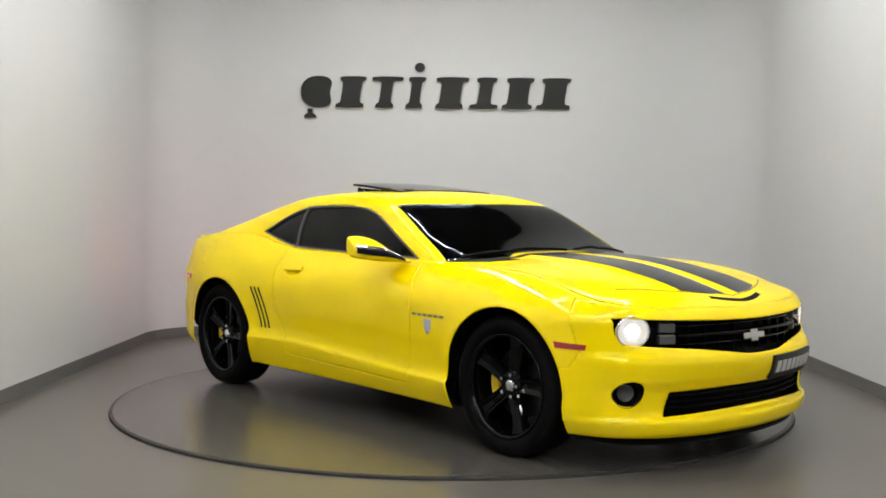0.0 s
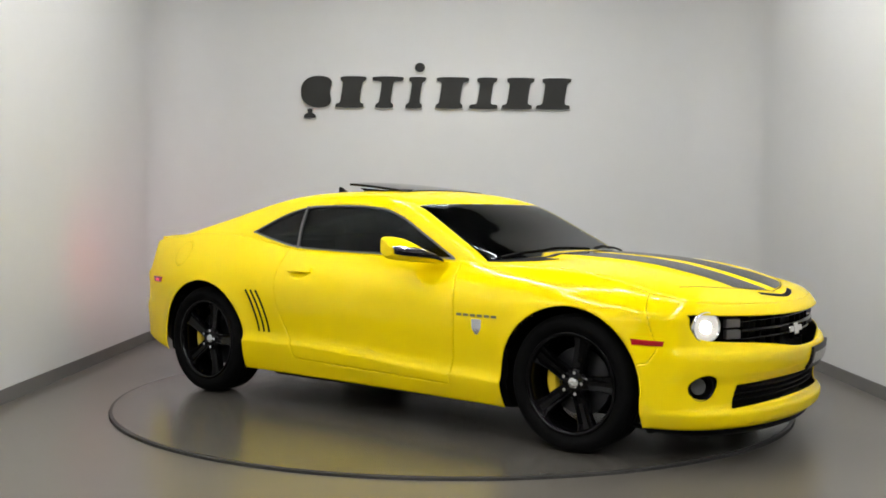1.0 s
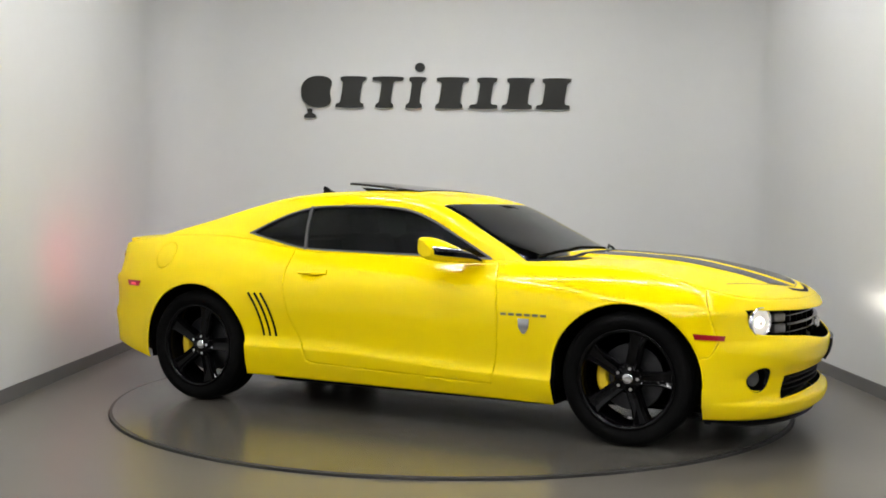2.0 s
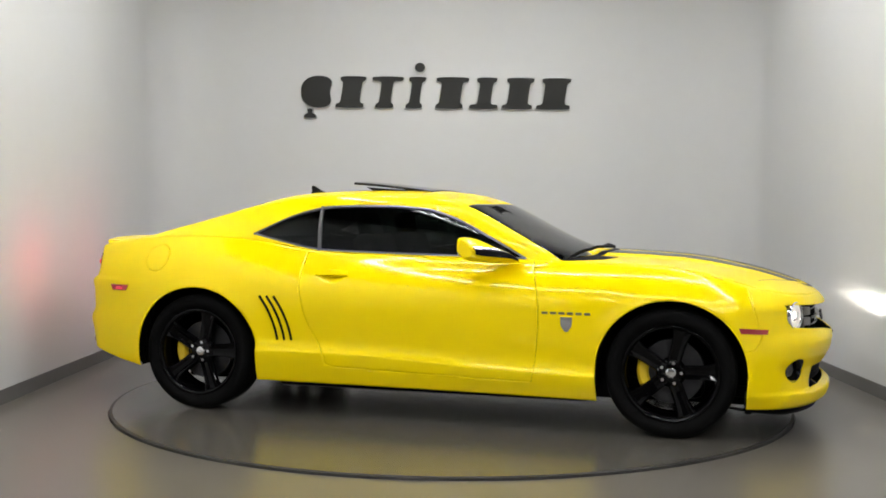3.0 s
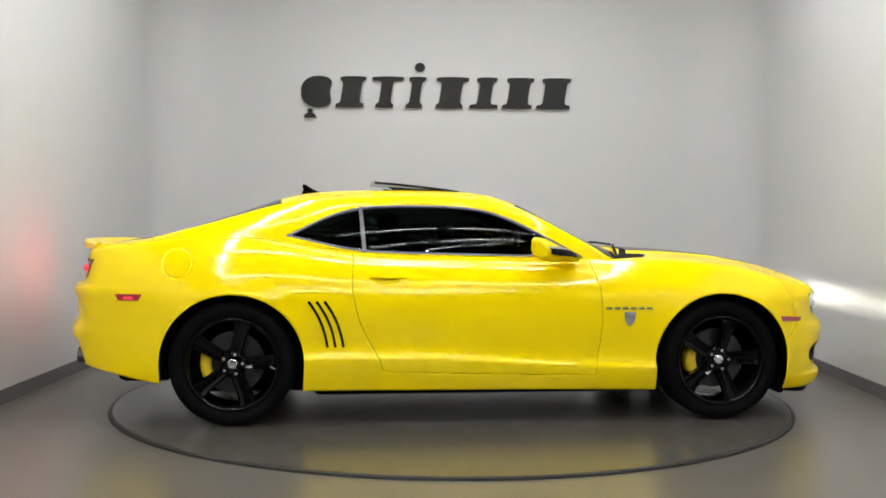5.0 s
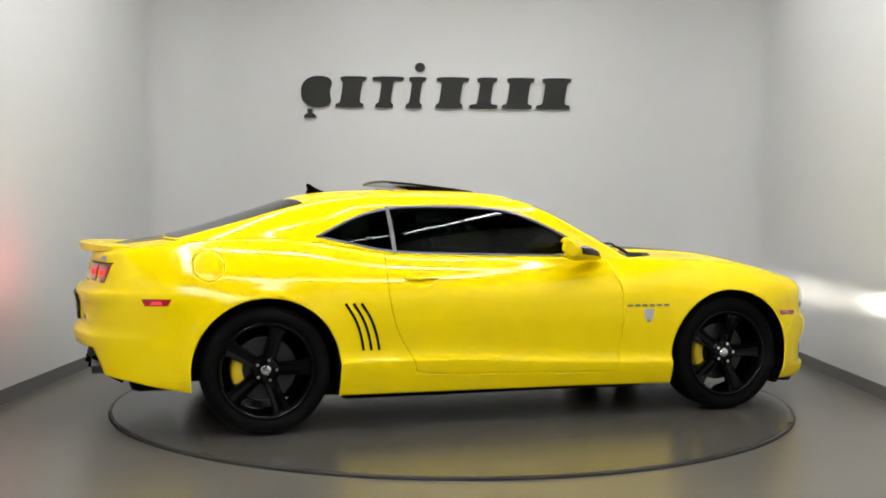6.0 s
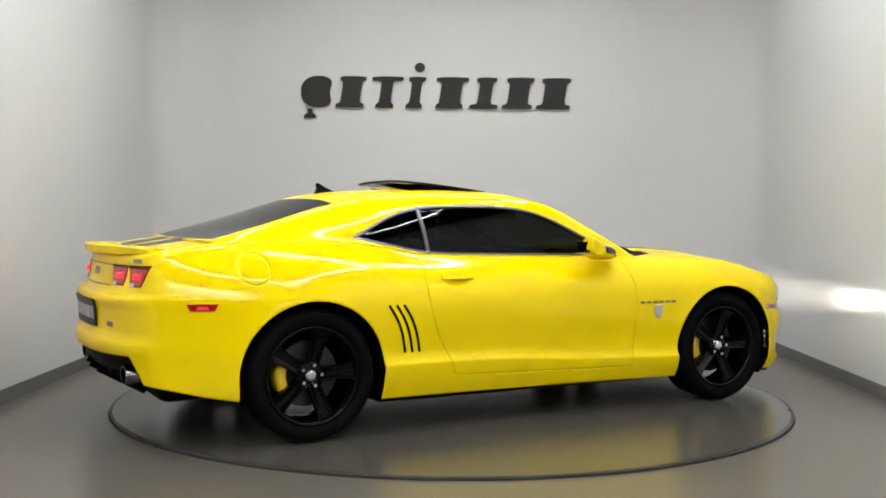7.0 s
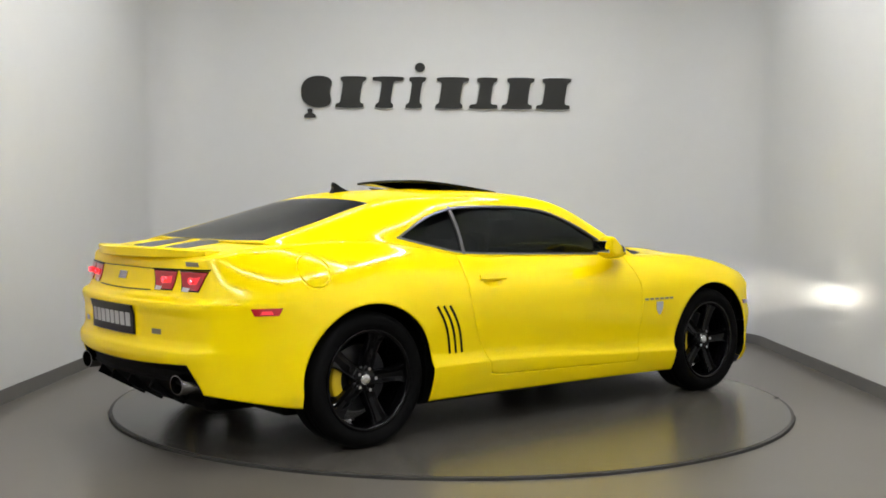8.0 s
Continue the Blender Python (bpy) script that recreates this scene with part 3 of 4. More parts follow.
part_vf("rear_window", *mirrored(V, F[rw]), GLASS, car, "dark tinted rear window", solid=0.004)
SUN = mirrored(V, F[sun])
Fr = F[~(ws | rw | sun)]
(Vr, Fr), _ = split(V, Fr, DLO, (0, 2), gap=0)
_, side_glass = split(GLAZING.reshape(-1, 3), F, DLO, (0, 2), gap=0)
roof = part_vf("roof", *mirrored(Vr, Fr), PAINT, car, solid=0.005)
both("side_window", side_glass[0] + [0, 0.010, 0], side_glass[1], GLASS, "dark tinted side window", solid=0.004)


# ---- surfaces to lay small parts on ----
def bvh(*vf):
    allv, allf, n = [], [], 0
    for v, f in vf:
        allv += [Vector(p) for p in v]
        allf += [tuple(int(i) + n for i in q) for q in f]
        n += len(v)
    return BVHTree.FromPolygons(allv, allf)


SIDE = bvh(grid_vf(TUB, True), grid_vf(CAN, True), grid_vf(HOOD, True), grid_vf(DECK, True))
DIRS = {"side": (Vector((0, 1, 0)), lambda p, q: Vector((p, -3, q))),
        "front": (Vector((-1, 0, 0)), lambda p, q: Vector((4, p, q))),
        "rear": (Vector((1, 0, 0)), lambda p, q: Vector((-4, p, q))),
        "top": (Vector((0, 0, -1)), lambda p, q: Vector((p, q, 4)))}


def lay(name, fn, view, nu, nv, out, deep, material, parent=None, label="", mirror=False, smooth=True):
    """A thin conforming piece: fn maps the unit square into the view's plane; it stands out by out and sinks by deep."""
    way, start = DIRS[view]
    top, low = [], []
    for i in range(nu):
        for j in range(nv):
            p, q = fn(i / (nu - 1), j / (nv - 1))
            flip = view in ("front", "rear", "top") and ((q if view == "top" else p) > 0)
            o = start(p, q)
            if flip:
                o.y = -o.y
            hit, nor, _, _ = SIDE.ray_cast(o, way)
            if hit is None:
                hit, nor, _, dist = SIDE.find_nearest(o + way * 1.8)
            if nor.dot(way) > 0:
                nor = -nor
            if flip:
                hit, nor = Vector((hit.x, -hit.y, hit.z)), Vector((nor.x, -nor.y, nor.z))
            top.append(hit + nor * out)
            low.append(hit - nor * deep)
    n = nu * nv
    F = [tuple(f) for f in grid_faces(nu, nv)]
    rim = [i * nv for i in range(nu)] + [(nu - 1) * nv + j for j in range(1, nv)] + [i * nv + nv - 1 for i in range(nu - 2, -1, -1)] + [j for j in range(nv - 2, 0, -1)]
    S = [(rim[k], rim[(k + 1) % len(rim)], rim[(k + 1) % len(rim)] + n, rim[k] + n) for k in range(len(rim))]
    bm = bmesh.new()
    vs = [bm.verts.new(v) for v in top + low]
    for f in F + S:
        try:
            bm.faces.new([vs[k] for k in f])
        except ValueError:
            pass
    bmesh.ops.recalc_face_normals(bm, faces=bm.faces)
    me = bpy.data.meshes.new(name)
    bm.to_mesh(me)
    bm.free()
    me.materials.append(material)
    if smooth:
        me.polygons.foreach_set("use_smooth", [True] * len(me.polygons))
        me.set_sharp_from_angle(angle=radians(35))
    made = []
    for sgn in ((1, -1) if mirror else (1,)):
        if sgn < 0:
            me = me.copy()
            me.transform(Matrix.Diagonal((1, -1, 1, 1)))
            me.flip_normals()
        ob = new(name, me)
        ob.parent = parent or car
        if label:
            ob["label"] = label
        made.append(ob)
    return made


def quad(a, b, c, d):
    """Bilinear patch with corners a (0,0), b (1,0), c (1,1), d (0,1)."""
    a, b, c, d = map(np.array, (a, b, c, d))
    return lambda u, v: tuple((1 - u) * (1 - v) * a + u * (1 - v) * b + u * v * c + (1 - u) * v * d)


def strip(pts, w):
    """A band of width w along a smooth line."""
    P = spline2(pts, 60)
    t = np.gradient(P, axis=0)
    t /= np.linalg.norm(t, axis=1)[:, None]
    nn = np.stack([-t[:, 1], t[:, 0]], -1)

    def fn(u, v):
        k = u * 59
        i = min(int(k), 58)
        f = k - i
        return tuple(P[i] * (1 - f) + P[i + 1] * f + (nn[i] * (1 - f) + nn[i + 1] * f) * w * (v - 0.5))
    return fn


# black under-shell that keeps seams dark, wheel wells, and boxes for the underbody
W = TUB.copy()
W[..., 1] = np.minimum(W[..., 1] + 0.065, 0)
W[..., 0] *= 0.955
Wv, Wf = grid_vf(W[::4, ::3], True)
c = Wv[Wf].mean(1)
keep = np.ones(len(Wf), bool)
for cx in (AXLE, -AXLE):
    keep &= np.hypot(c[:, 0] - cx, c[:, 2] - HUB_Z) > 0.42
part_vf("inner_shell", *mirrored(Wv, Wf[keep & (c[:, 2] < 0.90)]), BLACK, car)
bm = bmesh.new()
# unseen black boxes, sized to darken the floor under the car
box(bm, 0.10, 0, 0.200, 3.6, 1.06, 0.13, 0.02)
box(bm, 0, 0, 0.190, 1.94, 1.46, 0.10, 0.03)
box(bm, 1.88, 0, 0.22, 0.4, 1.2, 0.06, 0.02)
box(bm, -1.97, 0, 0.275, 0.34, 1.06, 0.15, 0.05)
box(bm, -AXLE, 0, 0.27, 0.30, 1.30, 0.20, 0.05)
box(bm, AXLE, 0, 0.26, 0.34, 1.30, 0.18, 0.05)
part("underbody_blocks", bm, BLACK, car)
for cx in (AXLE, -AXLE):
    for sg in (-1, 1):
        a = np.linspace(-0.25, math.pi + 0.25, 28)
        V = [(cx + 0.43 * math.cos(t), sg * y, HUB_Z + 0.425 * math.sin(t)) for t in a for y in (0.865, 0.50)]
        F = [(2 * i, 2 * i + 1, 2 * i + 3, 2 * i + 2) for i in range(27)] + [tuple(2 * i + 1 for i in range(28))]
        part_vf("wheel_well", V, F, BLACK, car)


# ---- wheels ----
def make_wheel():
    w = new("wheel")
    w.parent = car
    R = 0.354
    tyre = [(0.262, 0.10), (0.275, 0.118), (0.300, 0.128), (0.325, 0.125), (0.342, 0.112), (0.351, 0.096)]
    prof = tyre + [(R, 0.08), (R, 0.056), (R - 0.008, 0.054), (R - 0.008, 0.046), (R, 0.044), (R, 0.008), (R - 0.008, 0.006), (R - 0.008, -0.006), (R, -0.008), (R, -0.08)] + [(r, -y) for r, y in tyre[::-1]]
    V, F = lathe(prof, 72)
    part_vf("tyre", V, F, RUBBER, w, "low-profile black rubber tyre").data.set_sharp_from_angle(angle=radians(50))
    # rim: lip and barrel
    V, F = lathe([(0.262, 0.102), (0.268, 0.110), (0.262, 0.116), (0.250, 0.112), (0.243, 0.098), (0.238, 0.06), (0.232, -0.02), (0.235, -0.09), (0.262, -0.10)], 72)
    rim = part_vf("rim", V, F, GLOSS, w, "gloss black alloy rim", solid=0.003)
    # spokes
    for k in range(5):
        bm = bmesh.new()
        rr = [0.03, 0.07, 0.11, 0.16, 0.21, 0.245]
        half = [0.034, 0.036, 0.037, 0.038, 0.045, 0.060]
        yy = [0.070, 0.072, 0.074, 0.080, 0.088, 0.094]
        dp = [0.05, 0.05, 0.045, 0.04, 0.035, 0.03]
        rows = []
        for r, h, y, d in zip(rr, half, yy, dp):
            rows.append([bm.verts.new((r, y + o, s * h * f)) for s, f, o in ((-1, 1.0, -d), (-1, 1.0, -0.008), (-1, 0.86, 0.0), (-1, 0.74, -0.001), (-1, 0.3, -0.012), (1, 0.3, -0.012), (1, 0.74, -0.001), (1, 0.86, 0.0), (1, 1.0, -0.008), (1, 1.0, -d))])
        for a, b in zip(rows, rows[1:]):
            for j in range(10):
                bm.faces.new((a[j], a[(j + 1) % 10], b[(j + 1) % 10], b[j]))
        bm.faces.new(rows[0][::-1])
        bm.faces.new(rows[-1])
        bmesh.ops.recalc_face_normals(bm, faces=bm.faces)
        sp = part("spoke", bm, GLOSS, w)
        sp.matrix_basis = pose(0, 0, 0, 0, -(177 - 72 * k), 0)
    V, F = lathe([(0.0, 0.078), (0.022, 0.080), (0.028, 0.077), (0.031, 0.070), (0.031, 0.05)], 32)
    part_vf("hub_cap", V, F, CHROME, w, "silver centre cap")
    V, F = lathe([(0.0, 0.071), (0.06, 0.070), (0.078, 0.060), (0.082, 0.03)], 40)
    part_vf("hub", V, F, GLOSS, w)
    for k in range(5):
        bm = bmesh.new()
        bmesh.ops.create_cone(bm, cap_ends=True, segments=6, radius1=0.0115, radius2=0.009, depth=0.02)
        a = radians(177 - 72 * k)
        n = part("lug_nut", bm, CHROME, w)
        n.matrix_basis = Matrix.Translation((0.057 * math.cos(a), 0.078, 0.057 * math.sin(a))) @ pose(0, 0, 0, -90, 0, 0)
    V, F = lathe([(0.07, 0.0), (0.175, 0.0), (0.178, -0.004), (0.178, -0.024), (0.175, -0.028), (0.07, -0.028)], 56)
    part_vf("brake_disc", V, F, DISC, w, "steel brake disc").data.set_sharp_from_angle(angle=radians(40))
    return w


wheel = make_wheel()
wheel.matrix_basis = pose(AXLE, -0.812, HUB_Z, 0, 0, 180)
for x, y, r in ((-AXLE, -0.806, 180), (AXLE, 0.812, 0), (-AXLE, 0.806, 0)):
    copy_thing(wheel, pose(x, y, HUB_Z, 0, 0, r))


def caliper(cx, sg):
    bm = bmesh.new()
    n = 9
    rows = []
    for i in range(n):
        a = radians(180 + (-25 + 50 * i / (n - 1)))
        rows.append([bm.verts.new((cx + r * math.cos(a), sg * y, HUB_Z + r * math.sin(a))) for r, y in ((0.124, 0.835), (0.132, 0.846), (0.168, 0.848), (0.182, 0.840), (0.188, 0.82), (0.188, 0.77), (0.124, 0.77))])
    for a, b in zip(rows, rows[1:]):
        for j in range(7):
            bm.faces.new((a[j], a[(j + 1) % 7], b[(j + 1) % 7], b[j]))
    bm.faces.new(rows[0])
    bm.faces.new(rows[-1][::-1])
    bmesh.ops.recalc_face_normals(bm, faces=bm.faces)
    return part("brake_caliper", bm, CALIPER, car, "yellow brake caliper")


for cx in (AXLE, -AXLE):
    for sg in (-1, 1):
        caliper(cx, sg)

# ---- stripes on hood and deck ----
hood_end = crv([-0.4, -0.30, -0.14, 0.0, 0.14, 0.30, 0.4], [1.975, 2.050, 2.108, 2.122, 2.108, 2.050, 1.975])
for sg in (-1, 1):
    ya, yb = sg * 0.058, sg * 0.318
    lay("stripe", lambda u, v, ya=ya, yb=yb: (lambda y: (0.99 + (float(hood_end(y)) - 0.99) * u, y))(ya + (yb - ya) * v), "top", 70, 10, 0.0012, 0.002, STRIPE, None, "satin black hood stripe")
    lay("stripe", lambda u, v, ya=ya, yb=yb: (lambda y: (-1.935 - 0.28 * u, y))(ya + (yb - ya) * v), "top", 20, 10, 0.0012, 0.002, STRIPE, None, "satin black trunk stripe")

# ---- front: grille, lamps, intake ----
def nose_x(y, z):
    """Where the front of the shell lies."""
    hit, _, _, _ = SIDE.ray_cast(Vector((4, -abs(y), z)), Vector((-1, 0, 0)))
    return hit.x if hit else 2.2


def ribbon(name, rows, material, parent=None, label="", solid=0.0, smooth=True):
    """A sheet from rows of points."""
    A = np.array(rows, float)
    return part_vf(name, A.reshape(-1, 3), grid_faces(A.shape[0], A.shape[1]), material, parent or car, label, smooth, solid)


grille = new("grille")
grille.parent = car
ys = np.linspace(-0.83, 0.83, 61)
ribbon("backing", [[(nose_x(y, 0.66) - 0.085 - 0.12 * (abs(y) > 0.585), y, z) for z in (0.53, 0.66, 0.74)] for y in ys], BLACK, grille)
yg = np.linspace(-0.5, 0.5, 41)
for z, hgt, dep in ((0.645, 0.009, 0.028), (0.600, 0.006, 0.05), (0.688, 0.006, 0.05)):
    ribbon("bar", [[(nose_x(y, z) - dep, y, z - hgt), (nose_x(y, z) - dep + 0.008, y, z), (nose_x(y, z) - dep, y, z + hgt), (nose_x(y, z) - dep - 0.03, y, z + hgt), (nose_x(y, z) - dep - 0.03, y, z - hgt)] for y in yg], GLOSS, grille)
for y in (-0.42, -0.315, -0.21, -0.105, 0.105, 0.21, 0.315, 0.42):
    bm = bmesh.new()
    box(bm, nose_x(y, 0.65) - 0.062, y, 0.635, 0.03, 0.010, 0.17, 0.003)
    part("slat", bm, BLACK, grille)
for sg in (-1, 1):
    for z in (0.628, 0.684):
        bm = bmesh.new()
        x = nose_x(0.55, z) - 0.045
        box(bm, 0, 0, 0, 0.03, 0.085, 0.046, 0.006, Matrix.Translation((x, sg * 0.548, z)) @ pose(0, 0, 0, 0, 0, sg * 30))
        part("marker_block", bm, TRIM, grille, "smoked grey marker lamp block")
bm = bmesh.new()
box(bm, 0, 0, 0, 0.012, 0.18, 0.032, 0.005)
box(bm, 0.002, 0, 0, 0.012, 0.062, 0.062, 0.005)
em = part("emblem", bm, EMBLEM, grille, "plain silver cross-shaped emblem")
em.matrix_basis = pose(nose_x(0, 0.64) - 0.012, 0, 0.622, 0, -8, 0)


def headlamp(sg):
    h = new("headlamp")
    h.parent = car
    c = Matrix.Translation((2.074, sg * 0.726, 0.672)) @ pose(0, 0, 0, 0, 0, sg * 24) @ Matrix.Diagonal((1.0, 1.12, 1.0, 1.0))
    V, F = lathe([(0.0, -0.075), (0.05, -0.07), (0.064, -0.03), (0.071, 0.004), (0.074, 0.007), (0.077, 0.002), (0.077, -0.08)], 40)
    b = part_vf("bowl", V @ np.array(pose(0, 0, 0, 0, 0, -90).to_3x3()).T, F, CHROME, h, "round chrome lamp bowl")
    inner = Matrix.Translation((2.084, sg * 0.716, 0.672)) @ pose(0, 0, 0, 0, 5, 0)
    bm = bmesh.new()
    box(bm, -0.034, 0, 0, 0.004, 0.056, 0.036)
    part("bulb", bm, LAMP, h, "lit warm white bulb").matrix_basis = inner
    # blades added only to flatten the beam on the wall
    for k in range(7):
        bm = bmesh.new()
        box(bm, -0.015, 0, -0.018 + 0.006 * k, 0.032, 0.070, 0.0012)
        part("beam_blade", bm, BEAM_BLADE, h).matrix_basis = inner
    V, F = lathe([(0.030, -0.004), (0.045, 0.002), (0.058, 0.002), (0.069, -0.004)], 36)
    g = part_vf("diffuser", V @ np.array(pose(0, 0, 0, 0, 0, -90).to_3x3()).T, F, GLOW, h, "glowing frosted lens")
    for o in (b, g):
        o.matrix_basis = c


for sg in (-1, 1):
    headlamp(sg)
    bm = bmesh.new()
    box(bm, 1.925, sg * 0.70, 0.665, 0.12, 0.27, 0.17, 0.01)
    part("lamp_pocket", bm, BLACK, car)

intake = new("lower_intake")
intake.parent = car
yi = np.linspace(-0.62, 0.62, 41)
ribbon("backing", [[(nose_x(y, 0.34) - 0.08, y, z) for z in (0.25, 0.42)] for y in yi], BLACK, intake)
for z in (0.305, 0.335, 0.365):
    ribbon("bar", [[(nose_x(y, z) - 0.02, y, z - 0.005), (nose_x(y, z) - 0.015, y, z), (nose_x(y, z) - 0.02, y, z + 0.005), (nose_x(y, z) - 0.05, y, z + 0.005)] for y in yi], BLACK, intake)

for sg in (-1, 1):
    f = new("fog_lamp")
    f.parent = car
    m = Matrix.Translation((nose_x(0.752, 0.382) - 0.012, sg * 0.752, 0.382)) @ pose(0, 0, 0, 0, 0, sg * 38 - 90)
    V, F = lathe([(0.068, 0.002), (0.066, 0.006), (0.060, 0.0), (0.056, -0.03), (0.05, -0.035), (0.0, -0.04)], 36)
    part_vf("bezel", V, F, GLOSS, f).matrix_basis = m
    V, F = lathe([(0.050, -0.02), (0.042, -0.012), (0.02, -0.010), (0.0, -0.008)], 30)
    part_vf("lens", V, F, CLEAR, f, "clear round fog lamp lens").matrix_basis = m
    V, F = lathe([(0.040, -0.03), (0.02, -0.036), (0.0, -0.038)], 30)
    part_vf("reflector", V, F, TRIM, f).matrix_basis = m

# black air dam under the front lip
rows = []
for i in range(0, NU):
    if TUB[i, 0, 0] > 1.83:
        p = TUB[i, 0]
        k = min(1.0, (p[0] - 1.80) / 0.25)
        rows.append([(p[0] - 0.02, p[1] * 0.985, p[2] + 0.01), (p[0] - 0.035, p[1] * 0.975, p[2] - 0.030 * k - 0.004), (p[0] - 0.15, p[1] * 0.9, p[2] - 0.024 * k)])
rows = rows[::-1] + [[(x, -y, z) for x, y, z in r] for r in rows[1:]]
ribbon("air_dam", rows, BLACK, None, "black rubber air dam", 0.006)

# front plate on the left part of the bumper, with plain bars
lay("number_plate", quad((0.075, 0.405), (0.56, 0.405), (0.56, 0.520), (0.075, 0.520)), "front", 14, 4, 0.016, 0.0, PLATE_BLACK, bumper, "black showroom plate with unreadable grey bars")
for k in range(8):
    y = 0.105 + k * 0.055
    lay("plate_bar", quad((y, 0.438), (y + 0.040, 0.438), (y + 0.040, 0.492), (y, 0.492)), "front", 3, 3, 0.0185, -0.015, PLATE_BAR, bumper)

# hood: slit, shut line, cowl and wipers
lay("hood_slit", strip([(2.138, -0.215), (2.173, -0.11), (2.188, 0.0), (2.173, 0.11), (2.138, 0.215)], 0.026), "top", 40, 3, 0.0012, 0.006, BLACK, None, "narrow black slit in the nose")
lay("shut_line", strip([(1.88, -0.62), (1.985, -0.45), (2.060, -0.30), (2.115, -0.14), (2.130, 0.0), (2.115, 0.14), (2.060, 0.30), (1.985, 0.45), (1.88, 0.62)], 0.006), "top", 60, 2, 0.0006, 0.002, BLACK)


def glass_foot(y):
    return 0.80 + 0.22 * (1 - (y / 0.805) ** 2)


lay("cowl", lambda u, v: ((lambda y: (glass_foot(y) - 0.02 + ((0.17 if abs(y) > 0.47 else 0.045) * min(1, 12 * u, 12 * (1 - u))) * v, y))(-0.775 + 1.55 * u)), "top", 60, 6, 0.002, 0.003, BLACK, None, "black plastic windshield cowl")


def wiper(y0, y1, lift):
    pts = []
    for u in np.linspace(0, 1, 14):
        y = y0 + (y1 - y0) * u
        x = glass_foot(y) - 0.01 - 0.03 * lift * math.sin(math.pi * u)
        h, n, _, _ = SIDE.ray_cast(Vector((x, -abs(y), 4)), Vector((0, 0, -1)))
        pts.append((h.x, y, h.z + 0.012 + 0.012 * math.sin(math.pi * u)))
    rows = [[(x - 0.008, y, z), (x - 0.004, y, z + 0.012), (x + 0.006, y, z + 0.010), (x + 0.008, y, z - 0.004), (x - 0.008, y, z)] for x, y, z in pts]
    ribbon("wiper", rows, BLACK, None, "black windshield wiper")


wiper(-0.70, -0.02, 1.6)
wiper(0.05, 0.70, 1.6)

# ---- sides ----
for k, x in enumerate((-0.998, -0.953, -0.908)):
    lay("side_gill", strip([(x, 0.714), (x + 0.045, 0.645), (x + 0.075, 0.580), (x + 0.095, 0.515), (x + 0.108, 0.449)], 0.015), "side", 26, 3, 0.0015, 0.004, GLOSS, None, "black slanted side gill", True)
lay("side_marker", quad((1.790, 0.588), (1.925, 0.583), (1.930, 0.608), (1.780, 0.617)), "side", 8, 3, 0.004, 0.003, RED, bumper, "unlit dark red side marker", True)
lay("side_marker", quad((-2.060, 0.716), (-1.945, 0.716), (-1.925, 0.752), (-2.078, 0.752)), "side", 8, 3, 0.004, 0.003, RED_LIT, body, "lit red side marker", True)
lay("marker_core", quad((-2.035, 0.722), (-1.970, 0.722), (-1.980, 0.740), (-2.025, 0.740)), "side", 4, 3, 0.0055, -0.002, GLOW_RED, body, "", True)
a, b = lay("handle", quad((-0.652, 0.840), (-0.448, 0.840), (-0.455, 0.864), (-0.645, 0.864)), "side", 24, 5, 0.013, 0.003, PAINT, None, "", True)
a.parent, b.parent = doors
# lettering on the fender as plain bars, and a plain shield
for k in range(6):
    x = 0.724 + k * 0.0475
    lay("badge_bar", quad((x, 0.661), (x + 0.033, 0.661), (x + 0.033, 0.674), (x, 0.674)), "side", 3, 2, 0.003, 0.001, BADGE, body, "", True)


def shield(u, v):
    z = 0.648 - 0.082 * v
    w = 0.033 * (1 - 0.12 * v) if v < 0.6 else 0.033 * (0.93 - 1.7 * (v - 0.6))
    return 0.862 + (u * 2 - 1) * w, z


lay("shield_badge", shield, "side", 7, 9, 0.004, 0.001, CHROME, body, "plain silver shield badge", True)

# window surround and pillar
edge = np.vstack([DLO, DLO[:1]])


def surround(u, v):
    k = u * (len(edge) - 1)
    i = min(int(k), len(edge) - 2)
    f = k - i
    p = edge[i] * (1 - f) + edge[i + 1] * f
    t = edge[i + 1] - edge[i]
    t = t / np.linalg.norm(t)
    return tuple(p + np.array((-t[1], t[0])) * (-0.002 + 0.010 * v))


lay("window_surround", surround, "side", 140, 3, 0.003, 0.012, TRIM, None, "satin grey window surround", True)
lay("window_pillar", quad((-0.687, 0.985), (-0.665, 0.985), (-0.690, 1.254), (-0.710, 1.254)), "side", 3, 14, 0.001, 0.012, TRIM, None, "satin grey window pillar", True)


